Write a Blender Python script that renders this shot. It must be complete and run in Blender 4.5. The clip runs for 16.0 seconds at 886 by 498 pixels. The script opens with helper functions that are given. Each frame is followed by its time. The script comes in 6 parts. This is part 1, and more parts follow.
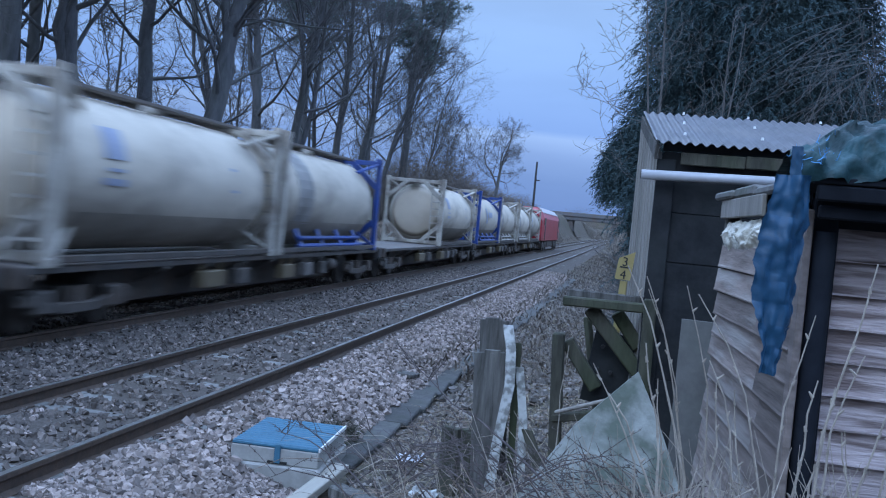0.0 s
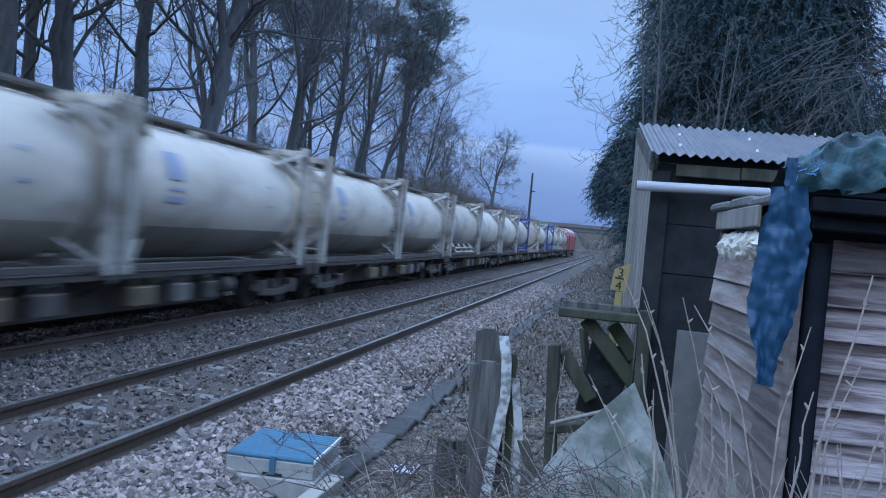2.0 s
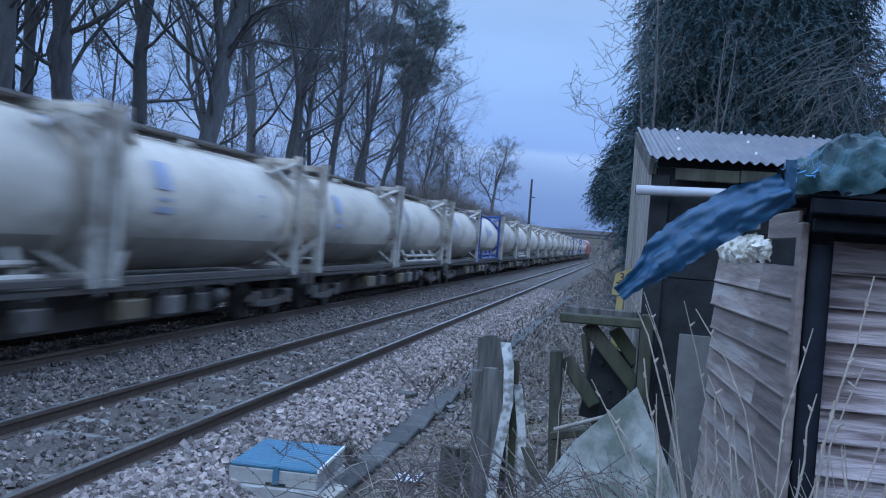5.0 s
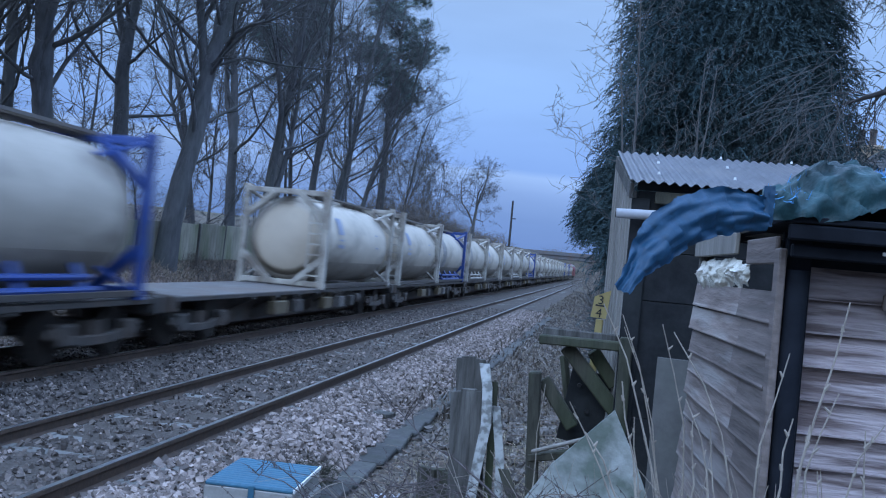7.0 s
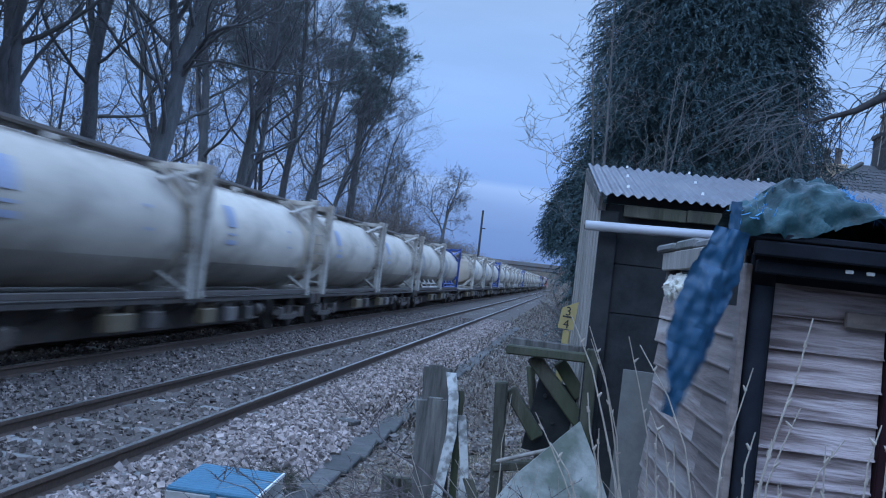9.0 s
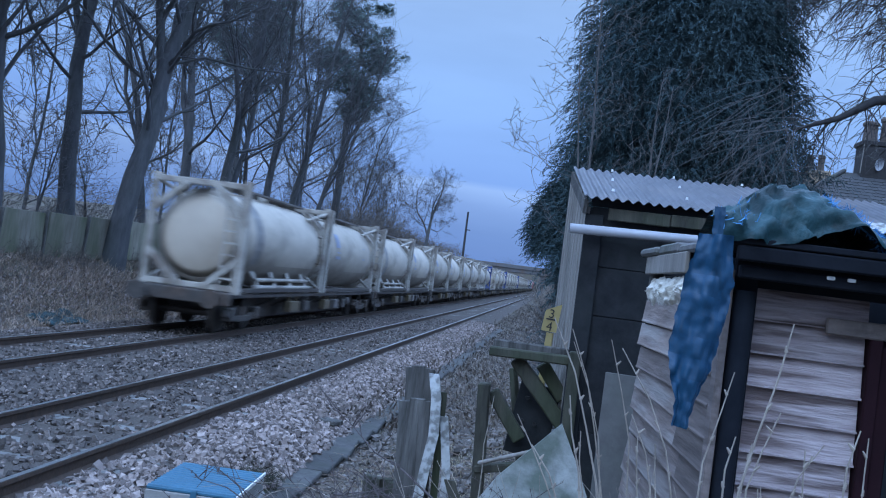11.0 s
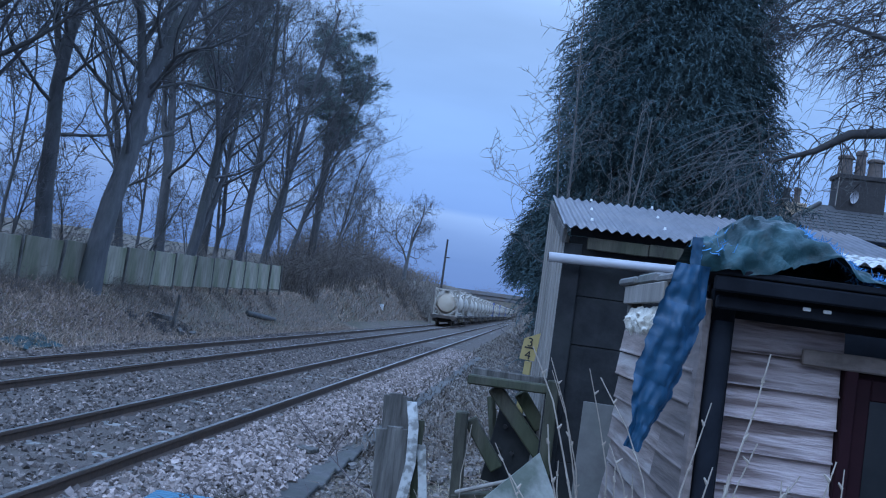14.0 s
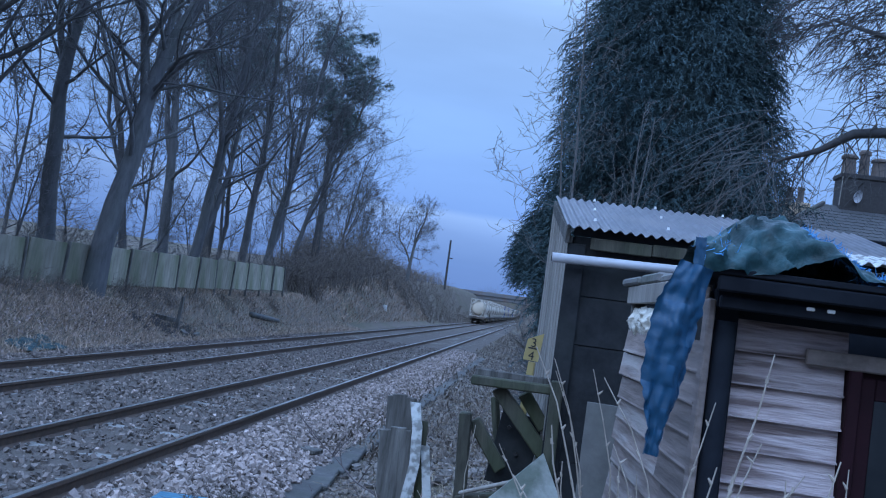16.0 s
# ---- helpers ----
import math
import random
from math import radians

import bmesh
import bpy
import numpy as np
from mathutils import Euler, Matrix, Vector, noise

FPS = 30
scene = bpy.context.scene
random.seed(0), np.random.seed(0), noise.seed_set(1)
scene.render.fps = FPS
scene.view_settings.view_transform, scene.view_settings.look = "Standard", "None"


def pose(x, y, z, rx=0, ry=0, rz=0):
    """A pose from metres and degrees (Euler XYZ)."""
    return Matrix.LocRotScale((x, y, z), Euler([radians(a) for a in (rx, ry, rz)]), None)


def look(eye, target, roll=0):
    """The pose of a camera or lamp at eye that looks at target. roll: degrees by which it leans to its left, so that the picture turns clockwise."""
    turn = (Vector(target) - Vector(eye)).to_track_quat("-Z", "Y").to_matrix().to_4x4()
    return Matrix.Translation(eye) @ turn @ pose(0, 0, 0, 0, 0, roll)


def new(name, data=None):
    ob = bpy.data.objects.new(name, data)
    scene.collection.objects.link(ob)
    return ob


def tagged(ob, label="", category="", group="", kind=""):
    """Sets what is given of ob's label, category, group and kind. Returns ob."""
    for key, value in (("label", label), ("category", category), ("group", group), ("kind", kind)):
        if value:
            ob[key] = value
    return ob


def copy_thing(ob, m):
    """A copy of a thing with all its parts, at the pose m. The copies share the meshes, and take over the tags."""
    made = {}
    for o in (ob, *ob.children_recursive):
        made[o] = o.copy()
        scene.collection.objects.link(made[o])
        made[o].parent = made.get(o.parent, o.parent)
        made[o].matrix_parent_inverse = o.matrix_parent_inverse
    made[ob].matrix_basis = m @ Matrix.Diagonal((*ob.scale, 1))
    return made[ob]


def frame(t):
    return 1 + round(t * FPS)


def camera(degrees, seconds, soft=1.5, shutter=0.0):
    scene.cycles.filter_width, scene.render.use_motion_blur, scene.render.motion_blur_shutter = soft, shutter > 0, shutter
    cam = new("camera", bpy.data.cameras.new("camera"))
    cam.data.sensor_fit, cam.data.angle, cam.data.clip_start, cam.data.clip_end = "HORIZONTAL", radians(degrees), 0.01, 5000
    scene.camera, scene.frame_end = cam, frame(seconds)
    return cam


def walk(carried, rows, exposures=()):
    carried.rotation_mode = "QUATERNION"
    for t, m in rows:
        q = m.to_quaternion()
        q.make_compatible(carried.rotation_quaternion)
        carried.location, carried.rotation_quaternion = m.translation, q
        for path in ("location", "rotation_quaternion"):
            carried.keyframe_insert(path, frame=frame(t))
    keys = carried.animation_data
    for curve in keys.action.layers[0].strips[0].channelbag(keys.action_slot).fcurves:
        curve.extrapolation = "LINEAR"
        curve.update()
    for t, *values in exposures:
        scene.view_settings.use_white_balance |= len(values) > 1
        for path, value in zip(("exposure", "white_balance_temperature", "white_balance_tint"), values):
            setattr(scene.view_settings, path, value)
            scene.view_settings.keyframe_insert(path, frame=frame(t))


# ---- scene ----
cam = camera(51.11, 16.0, soft=1.1, shutter=0.55)
# the camera is held in the hand at one spot: seconds, place, tilt, lean, turn
PATH = [
    (0, 0.0, 0.0, 2.035, 88.15, -5.25, 11.27),
    (0.5, 0.0, 0.0, 2.035, 88.20, -5.34, 10.79),
    (1, 0.0, 0.0, 2.035, 88.33, -5.32, 10.82),
    (1.5, 0.0, 0.0, 2.035, 88.58, -5.33, 10.95),
    (2, 0.0, 0.0, 2.035, 88.85, -5.30, 11.00),
    (2.5, 0.0, 0.0, 2.035, 89.05, -5.24, 11.02),
    (3, 0.0, 0.0, 2.035, 89.15, -4.99, 11.13),
    (3.5, 0.0, 0.0, 2.035, 89.11, -4.64, 11.29),
    (6, 0.0, 0.0, 2.035, 89.89, -4.48, 10.85),
    (6.5, 0.0, 0.0, 2.035, 90.36, -4.92, 10.41),
    (7, 0.0, 0.0, 2.035, 90.65, -5.31, 9.80),
    (7.5, 0.0, 0.0, 2.035, 90.86, -5.78, 9.16),
    (8, 0.0, 0.0, 2.035, 91.04, -6.04, 8.60),
    (8.5, 0.0, 0.0, 2.035, 91.22, -6.28, 8.16),
    (9, 0.0, 0.0, 2.035, 91.37, -6.52, 7.87),
    (11.5, 0.0, 0.0, 2.035, 91.68, -7.42, 6.70),
    (12, 0.0, 0.0, 2.035, 91.96, -7.66, 6.49),
    (12.5, 0.0, 0.0, 2.035, 92.46, -7.89, 5.98),
    (13, 0.0, 0.0, 2.035, 92.85, -7.91, 5.83),
    (13.5, 0.0, 0.0, 2.035, 93.12, -7.84, 5.69),
    (14, 0.0, 0.0, 2.035, 93.42, -7.83, 5.57),
    (14.5, 0.0, 0.0, 2.035, 93.64, -7.84, 5.45),
    (15, 0.0, 0.0, 2.035, 93.82, -7.75, 5.30),
    (15.5, 0.0, 0.0, 2.035, 93.82, -7.68, 5.39),
    (16, 0.0, 0.0, 2.035, 93.44, -7.68, 5.78),
]
walk(cam, [(t, pose(*p)) for t, *p in PATH], exposures=[(0, 0.25, 6390, 10), (6, 0.23, 6310, 10), (12, 0.17, 6020, 10), (16, 0.16, 5890, 10)])

# ---------------------------------------------------------------- light
SKY_STRENGTH = 0.1
world = bpy.data.worlds.new("overcast_evening")
scene.world = world
world.use_nodes = True
wn, wl = world.node_tree.nodes, world.node_tree.links
wn.clear()
w_out = wn.new("ShaderNodeOutputWorld")
w_bg = wn.new("ShaderNodeBackground")
sky = wn.new("ShaderNodeTexSky")
sky.sky_type = "NISHITA"
sky.sun_disc = False
sky.sun_elevation = radians(8)
sky.sun_rotation = radians(200)
w_coord = wn.new("ShaderNodeTexCoord")
w_sep = wn.new("ShaderNodeSeparateXYZ")
wl.new(w_coord.outputs["Generated"], w_sep.inputs[0])
w_map = wn.new("ShaderNodeMapping")
w_map.inputs["Scale"].default_value = (1.0, 1.0, 5.0)
wl.new(w_coord.outputs["Generated"], w_map.inputs["Vector"])
w_noise = wn.new("ShaderNodeTexNoise")
w_noise.inputs["Scale"].default_value = 1.6
w_noise.inputs["Detail"].default_value = 5.0
w_noise.inputs["Roughness"].default_value = 0.5
wl.new(w_map.outputs[0], w_noise.inputs["Vector"])
# cloud colour by height above the horizon
w_edge = wn.new("ShaderNodeMath")
w_edge.operation = "MULTIPLY_ADD"
wl.new(w_noise.outputs["Fac"], w_edge.inputs[0])
w_edge.inputs[1].default_value = 0.05
w_edge_up = wn.new("ShaderNodeMath")
w_edge_up.inputs[1].default_value = -0.025
wl.new(w_sep.outputs["Z"], w_edge_up.inputs[0])
wl.new(w_edge_up.outputs[0], w_edge.inputs[2])
w_ramp = wn.new("ShaderNodeValToRGB")
cr = w_ramp.color_ramp
cr.elements[0].position, cr.elements[0].color = 0.0, (1.2, 2.3, 5.3, 1)
cr.elements[1].position, cr.elements[1].color = 1.0, (13.5, 20.5, 35.0, 1)
for pos, col in ((0.045, (1.4, 2.6, 5.8, 1)), (0.085, (1.9, 3.15, 6.3, 1)), (0.106, (2.6, 4.05, 7.3, 1)), (0.112, (1.8, 3.2, 6.8, 1)), (0.2, (2.55, 4.25, 7.8, 1)), (0.32, (3.45, 5.2, 8.5, 1)), (0.55, (9.4, 14.6, 25.0, 1))):
    el = cr.elements.new(pos)
    el.color = col
wl.new(w_edge.outputs[0], w_ramp.inputs["Fac"])
w_cloud = wn.new("ShaderNodeMix")
w_cloud.data_type, w_cloud.blend_type = "RGBA", "MULTIPLY"
w_cloud.inputs["Factor"].default_value = 1.0
w_shade = wn.new("ShaderNodeMapRange")
w_shade.inputs["From Min"].default_value, w_shade.inputs["From Max"].default_value = 0.3, 0.7
w_shade.inputs["To Min"].default_value, w_shade.inputs["To Max"].default_value = 0.86, 1.16
wl.new(w_noise.outputs["Fac"], w_shade.inputs["Value"])
wl.new(w_ramp.outputs["Color"], w_cloud.inputs["A"])
wl.new(w_shade.outputs["Result"], w_cloud.inputs["B"])
w_mix = wn.new("ShaderNodeMix")
w_mix.data_type = "RGBA"
w_mix.inputs["Factor"].default_value = 0.93
wl.new(sky.outputs["Color"], w_mix.inputs["A"])
wl.new(w_cloud.outputs["Result"], w_mix.inputs["B"])
wl.new(w_mix.outputs["Result"], w_bg.inputs["Color"])
w_bg.inputs["Strength"].default_value = SKY_STRENGTH
wl.new(w_bg.outputs[0], w_out.inputs["Surface"])

sun_data = bpy.data.lights.new("sun", "SUN")
sun_data.energy, sun_data.angle, sun_data.color = 1.0, radians(40), (0.60, 0.77, 1.0)
sun = new("sun", sun_data)
sun.matrix_world = look((-20, -40, 40), (0, 10, 0))


# ---------------------------------------------------------------- materials
def mat(name, a, b, scale=6.0, rough=0.8, bump=0.3, metal=0.0, stain=None, stain_scale=0.8, stain_amount=0.5, stretch=(1, 1, 1), edge=(0.45, 0.68),
        island=0.0, spec=0.4, bump_scale=None, obj_random=0.0):
    """A surface of two colours mixed by fine noise, with larger stains and fine relief."""
    m = bpy.data.materials.new(name)
    m.use_nodes = True
    n, l = m.node_tree.nodes, m.node_tree.links
    bsdf = n["Principled BSDF"]
    co = n.new("ShaderNodeTexCoord")
    mp = n.new("ShaderNodeMapping")
    mp.inputs["Scale"].default_value = stretch
    l.new(co.outputs["Object"], mp.inputs["Vector"])
    fine = n.new("ShaderNodeTexNoise")
    fine.inputs["Scale"].default_value, fine.inputs["Detail"].default_value, fine.inputs["Roughness"].default_value = scale, 6, 0.65
    l.new(mp.outputs[0], fine.inputs["Vector"])
    mr = n.new("ShaderNodeMapRange")
    mr.inputs["From Min"].default_value, mr.inputs["From Max"].default_value = 0.3, 0.7
    l.new(fine.outputs["Fac"], mr.inputs["Value"])
    mix = n.new("ShaderNodeMix")
    mix.data_type = "RGBA"
    mix.inputs["A"].default_value, mix.inputs["B"].default_value = (*a, 1), (*b, 1)
    l.new(mr.outputs[0], mix.inputs["Factor"])
    last = mix.outputs["Result"]
    if stain:
        big = n.new("ShaderNodeTexNoise")
        big.inputs["Scale"].default_value, big.inputs["Detail"].default_value = stain_scale, 5
        l.new(mp.outputs[0], big.inputs["Vector"])
        r2 = n.new("ShaderNodeMapRange")
        r2.inputs["From Min"].default_value, r2.inputs["From Max"].default_value = edge
        r2.inputs["To Max"].default_value = stain_amount
        l.new(big.outputs["Fac"], r2.inputs["Value"])
        m2 = n.new("ShaderNodeMix")
        m2.data_type = "RGBA"
        m2.inputs["B"].default_value = (*stain, 1)
        l.new(last, m2.inputs["A"])
        l.new(r2.outputs[0], m2.inputs["Factor"])
        last = m2.outputs["Result"]
    if island or obj_random:
        if island:
            src = n.new("ShaderNodeNewGeometry").outputs["Random Per Island"]
        else:
            src = n.new("ShaderNodeObjectInfo").outputs["Random"]
        amount = island or obj_random
        r3 = n.new("ShaderNodeMapRange")
        r3.inputs["To Min"].default_value, r3.inputs["To Max"].default_value = 1 - amount, 1 + amount
        l.new(src, r3.inputs["Value"])
        m3 = n.new("ShaderNodeMix")
        m3.data_type, m3.blend_type = "RGBA", "MULTIPLY"
        m3.inputs["Factor"].default_value = 1.0
        l.new(last, m3.inputs["A"])
        l.new(r3.outputs[0], m3.inputs["B"])
        last = m3.outputs["Result"]
    l.new(last, bsdf.inputs["Base Color"])
    rr = n.new("ShaderNodeMapRange")
    rr.inputs["To Min"].default_value, rr.inputs["To Max"].default_value = max(0.05, rough - 0.12), min(1.0, rough + 0.12)
    l.new(fine.outputs["Fac"], rr.inputs["Value"])
    l.new(rr.outputs[0], bsdf.inputs["Roughness"])
    bsdf.inputs["Metallic"].default_value = metal
    bsdf.inputs["Specular IOR Level"].default_value = spec
    if bump:
        bn = n.new("ShaderNodeTexNoise")
        bn.inputs["Scale"].default_value, bn.inputs["Detail"].default_value = bump_scale or scale * 2, 5
        l.new(mp.outputs[0], bn.inputs["Vector"])
        bp = n.new("ShaderNodeBump")
        bp.inputs["Strength"].default_value, bp.inputs["Distance"].default_value = bump, 0.02
        l.new(bn.outputs["Fac"], bp.inputs["Height"])
        l.new(bp.outputs[0], bsdf.inputs["Normal"])
    return m


M_BALLAST = mat("ballast_ground", (0.05, 0.042, 0.038), (0.14, 0.12, 0.106), 30, 0.95, 1.0, spec=0.05, stain=(0.10, 0.085, 0.07), stain_scale=0.35, bump_scale=26)
M_STONE = mat("ballast_stone", (0.165, 0.132, 0.118), (0.33, 0.268, 0.24), 9, 0.9, 0.5, island=0.62, stain=(0.16, 0.13, 0.11), stain_scale=0.4)
M_STONE_DARK = mat("dirty_ballast_stone", (0.075, 0.06, 0.052), (0.17, 0.142, 0.126), 9, 0.9, 0.5, island=0.6)
M_CLINKER = mat("clinker_and_leaf_litter", (0.075, 0.066, 0.06), (0.22, 0.192, 0.17), 9, 0.95, 0.6, island=0.6)
M_EARTH = mat("dead_grass_earth", (0.06, 0.05, 0.042), (0.19, 0.158, 0.13), 14, 0.95, 1.0, spec=0.05, stain=(0.075, 0.08, 0.045), stain_scale=0.3, bump_scale=18)
M_RAIL = mat("rusty_rail", (0.05, 0.035, 0.028), (0.10, 0.065, 0.045), 12, 0.8, 0.3)
M_RAILTOP = mat("worn_rail_head", (0.30, 0.29, 0.28), (0.45, 0.44, 0.42), 6, 0.32, 0.05, metal=0.9)
M_SLEEPER = mat("weathered_concrete", (0.12, 0.113, 0.104), (0.20, 0.19, 0.174), 10, 0.9, 0.4, obj_random=0.2)
M_TANK_SOOT = mat("sooty_tank_cladding", (0.19, 0.175, 0.16), (0.32, 0.295, 0.27), 2.5, 0.5, 0.06, stain=(0.08, 0.075, 0.07), stain_scale=1.6, stain_amount=0.7)
M_TANK = mat("dirty_white_tank", (0.43, 0.372, 0.30), (0.57, 0.503, 0.415), 2.0, 0.65, 0.06, stain=(0.20, 0.17, 0.14), stain_scale=0.9, stain_amount=0.75, stretch=(1, 0.4, 0.8), edge=(0.47, 0.64), spec=0.15, obj_random=0.14)
# tank colour darkened to hold the shade of its underside, with grime stains
M_TANK_LOW = mat("shaded_tank_underside", (0.27, 0.23, 0.188), (0.40, 0.348, 0.29), 2.0, 0.65, 0.06, stain=(0.13, 0.11, 0.09), stain_scale=1.1, stain_amount=0.7, stretch=(1, 0.4, 0.8), spec=0.15, obj_random=0.2)
M_TANK_END = mat("cream_tank_end", (0.52, 0.44, 0.34), (0.62, 0.53, 0.42), 2.0, 0.5, 0.06, stain=(0.28, 0.22, 0.16), stain_scale=1.0, stain_amount=0.5)
M_FRAME = mat("dirty_white_frame", (0.35, 0.315, 0.265), (0.50, 0.455, 0.39), 5, 0.5, 0.08, stain=(0.14, 0.105, 0.08), stain_scale=2.2, stain_amount=0.8)
M_BLUE = mat("blue_frame", (0.018, 0.05, 0.22), (0.03, 0.08, 0.30), 5, 0.45, 0.06, stain=(0.06, 0.07, 0.12), stain_scale=1.2)
M_LOGO = mat("blue_sign_paint", (0.24, 0.265, 0.35), (0.32, 0.34, 0.41), 6, 0.5, 0.03)
M_GRIME = mat("wagon_grime", (0.04, 0.036, 0.033), (0.11, 0.095, 0.083), 6, 0.85, 0.3, stain=(0.11, 0.065, 0.04), stain_scale=1.6, stain_amount=0.4)
M_DECK = mat("worn_wagon_deck", (0.09, 0.08, 0.073), (0.20, 0.185, 0.172), 4, 0.7, 0.2, stain=(0.15, 0.10, 0.07), stain_scale=0.8)
M_YELLOW = mat("dull_yellow_box", (0.10, 0.077, 0.045), (0.16, 0.125, 0.075), 8, 0.6, 0.1, stain=(0.12, 0.08, 0.05), stain_scale=3)
M_WHEEL = mat("wheel_steel", (0.04, 0.035, 0.03), (0.08, 0.065, 0.055), 9, 0.6, 0.2, metal=0.4)
M_RED = mat("loco_red", (0.33, 0.03, 0.04), (0.40, 0.045, 0.055), 4, 0.4, 0.05, stain=(0.2, 0.04, 0.04), stain_scale=0.7)
M_LOCO_ROOF = mat("loco_roof", (0.35, 0.32, 0.32), (0.45, 0.42, 0.42), 4, 0.5, 0.05)
M_GLASS = mat("dark_cab_glass", (0.01, 0.012, 0.015), (0.02, 0.022, 0.025), 4, 0.1, 0.0)
M_BARK = mat("tree_bark", (0.054, 0.054, 0.057), (0.115, 0.113, 0.116), 5, 0.95, 0.8, stretch=(1, 1, 0.25), stain=(0.09, 0.098, 0.08), stain_scale=0.8)
M_TWIG = mat("twig_bark", (0.068, 0.066, 0.067), (0.13, 0.125, 0.124), 5, 0.95, 0.0)
M_CONIFER = mat("conifer_needles", (0.036, 0.061, 0.07), (0.074, 0.108, 0.112), 0.9, 0.98, 0.0, island=0.2, spec=0.05)
M_PINE = mat("pine_needles", (0.06, 0.09, 0.085), (0.105, 0.142, 0.128), 1.5, 0.75, 0.0, island=0.5)
# needle colour made darker, for the shade between the sprays
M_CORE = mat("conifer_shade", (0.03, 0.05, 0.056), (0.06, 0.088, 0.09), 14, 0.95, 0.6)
M_PANELFENCE = mat("weathered_fence_panel", (0.16, 0.147, 0.11), (0.29, 0.265, 0.21), 5, 0.9, 0.3, stain=(0.09, 0.105, 0.05), stain_scale=0.9, stain_amount=0.8, stretch=(1, 1, 0.3), obj_random=0.25)


# ---------------------------------------------------------------- mesh helpers
class Geo:
    """Vertices and faces of one mesh."""

    def __init__(self):
        self.v, self.f = [], []

    def box(self, lo, hi, m=None, cut=0.0):
        """A box with its edges cut off by cut."""
        lo, hi = Vector(lo), Vector(hi)
        c, h = (lo + hi) / 2, (hi - lo) / 2
        base = len(self.v)
        cut = min(cut, 0.45 * min(h) * 2)
        if cut <= 0:
            pts = [Vector((sx * h.x, sy * h.y, sz * h.z)) + c for sz in (-1, 1) for sy in (-1, 1) for sx in (-1, 1)]
            faces = [(0, 2, 3, 1), (4, 5, 7, 6), (0, 1, 5, 4), (2, 6, 7, 3), (0, 4, 6, 2), (1, 3, 7, 5)]
        else:
            pts, faces, idx = [], [], {}
            for sx in (-1, 1):
                for sy in (-1, 1):
                    for sz in (-1, 1):
                        for ax in range(3):
                            s = (sx, sy, sz)
                            idx[s, ax] = len(pts)
                            pts.append(Vector([s[i] * (h[i] - (0 if i == ax else cut)) for i in range(3)]) + c)
            for ax in range(3):
                u, w = (ax + 1) % 3, (ax + 2) % 3
                for sg in (-1, 1):
                    ring = []
                    for su, sw in ((-1, -1), (1, -1), (1, 1), (-1, 1)):
                        s = [0, 0, 0]
                        s[ax], s[u], s[w] = sg, su, sw
                        ring.append(idx[tuple(s), ax])
                    faces.append(tuple(ring if sg > 0 else ring[::-1]))
                for su in (-1, 1):
                    for sw in (-1, 1):
                        a, b = [0, 0, 0], [0, 0, 0]
                        a[ax], b[ax] = -1, 1
                        a[u] = b[u] = su
                        a[w] = b[w] = sw
                        a, b = tuple(a), tuple(b)
                        q = (idx[a, u], idx[b, u], idx[b, w], idx[a, w])
                        faces.append(q if su * sw > 0 else q[::-1])
            for s in [(x, y, z) for x in (-1, 1) for y in (-1, 1) for z in (-1, 1)]:
                q = (idx[s, 0], idx[s, 1], idx[s, 2])
                faces.append(q if s[0] * s[1] * s[2] > 0 else q[::-1])
        if m:
            pts = [m @ p for p in pts]
        self.v += [tuple(p) for p in pts]
        self.f += [tuple(base + i for i in fc) for fc in faces]
        return self

    def beam(self, a, b, w, d=None, cut=0.0, twist=0.0):
        """A squared bar from a to b."""
        a, b = Vector(a), Vector(b)
        d = d or w
        m = Matrix.Translation(a) @ (b - a).to_track_quat("Z", "Y").to_matrix().to_4x4() @ Matrix.Rotation(twist, 4, "Z")
        return self.box((-w / 2, -d / 2, 0), (w / 2, d / 2, (b - a).length), m, cut)

    def tube(self, pts, radii, n=6, cap=True):
        base = len(self.v)
        pts = [Vector(p) for p in pts]
        up = None
        for i, p in enumerate(pts):
            t = (pts[min(i + 1, len(pts) - 1)] - pts[max(i - 1, 0)]).normalized()
            if up is None:
                up = t.orthogonal().normalized()
            else:
                up = (up - t * up.dot(t)).normalized()
            side = t.cross(up)
            r = radii[i] if isinstance(radii, (list, tuple)) else radii
            for k in range(n):
                a = 2 * math.pi * k / n
                q = p + (up * math.cos(a) + side * math.sin(a)) * r
                self.v.append((q.x, q.y, q.z))
        for i in range(len(pts) - 1):
            for k in range(n):
                a, b = base + i * n + k, base + i * n + (k + 1) % n
                self.f.append((a, b, b + n, a + n))
        if cap:
            self.f.append(tuple(base + k for k in range(n))[::-1])
            self.f.append(tuple(base + (len(pts) - 1) * n + k for k in range(n)))
        return self

    def spike(self, pts, radii):
        """A three-sided twig that ends in a point."""
        base, m = len(self.v), len(pts) - 1
        d = (Vector(pts[-1]) - Vector(pts[0])).normalized()
        up = d.orthogonal().normalized()
        side = d.cross(up)
        for p, r in zip(pts[:-1], radii):
            for k in range(3):
                a = 2.0944 * k
                self.v.append(tuple(Vector(p) + (up * math.cos(a) + side * math.sin(a)) * r))
        self.v.append(tuple(pts[-1]))
        for i in range(m - 1):
            for k in range(3):
                a, b = base + 3 * i + k, base + 3 * i + (k + 1) % 3
                self.f.append((a, b, b + 3, a + 3))
        tip = base + 3 * m
        self.f += [(tip - 3 + k, tip - 3 + (k + 1) % 3, tip) for k in range(3)]
        return self

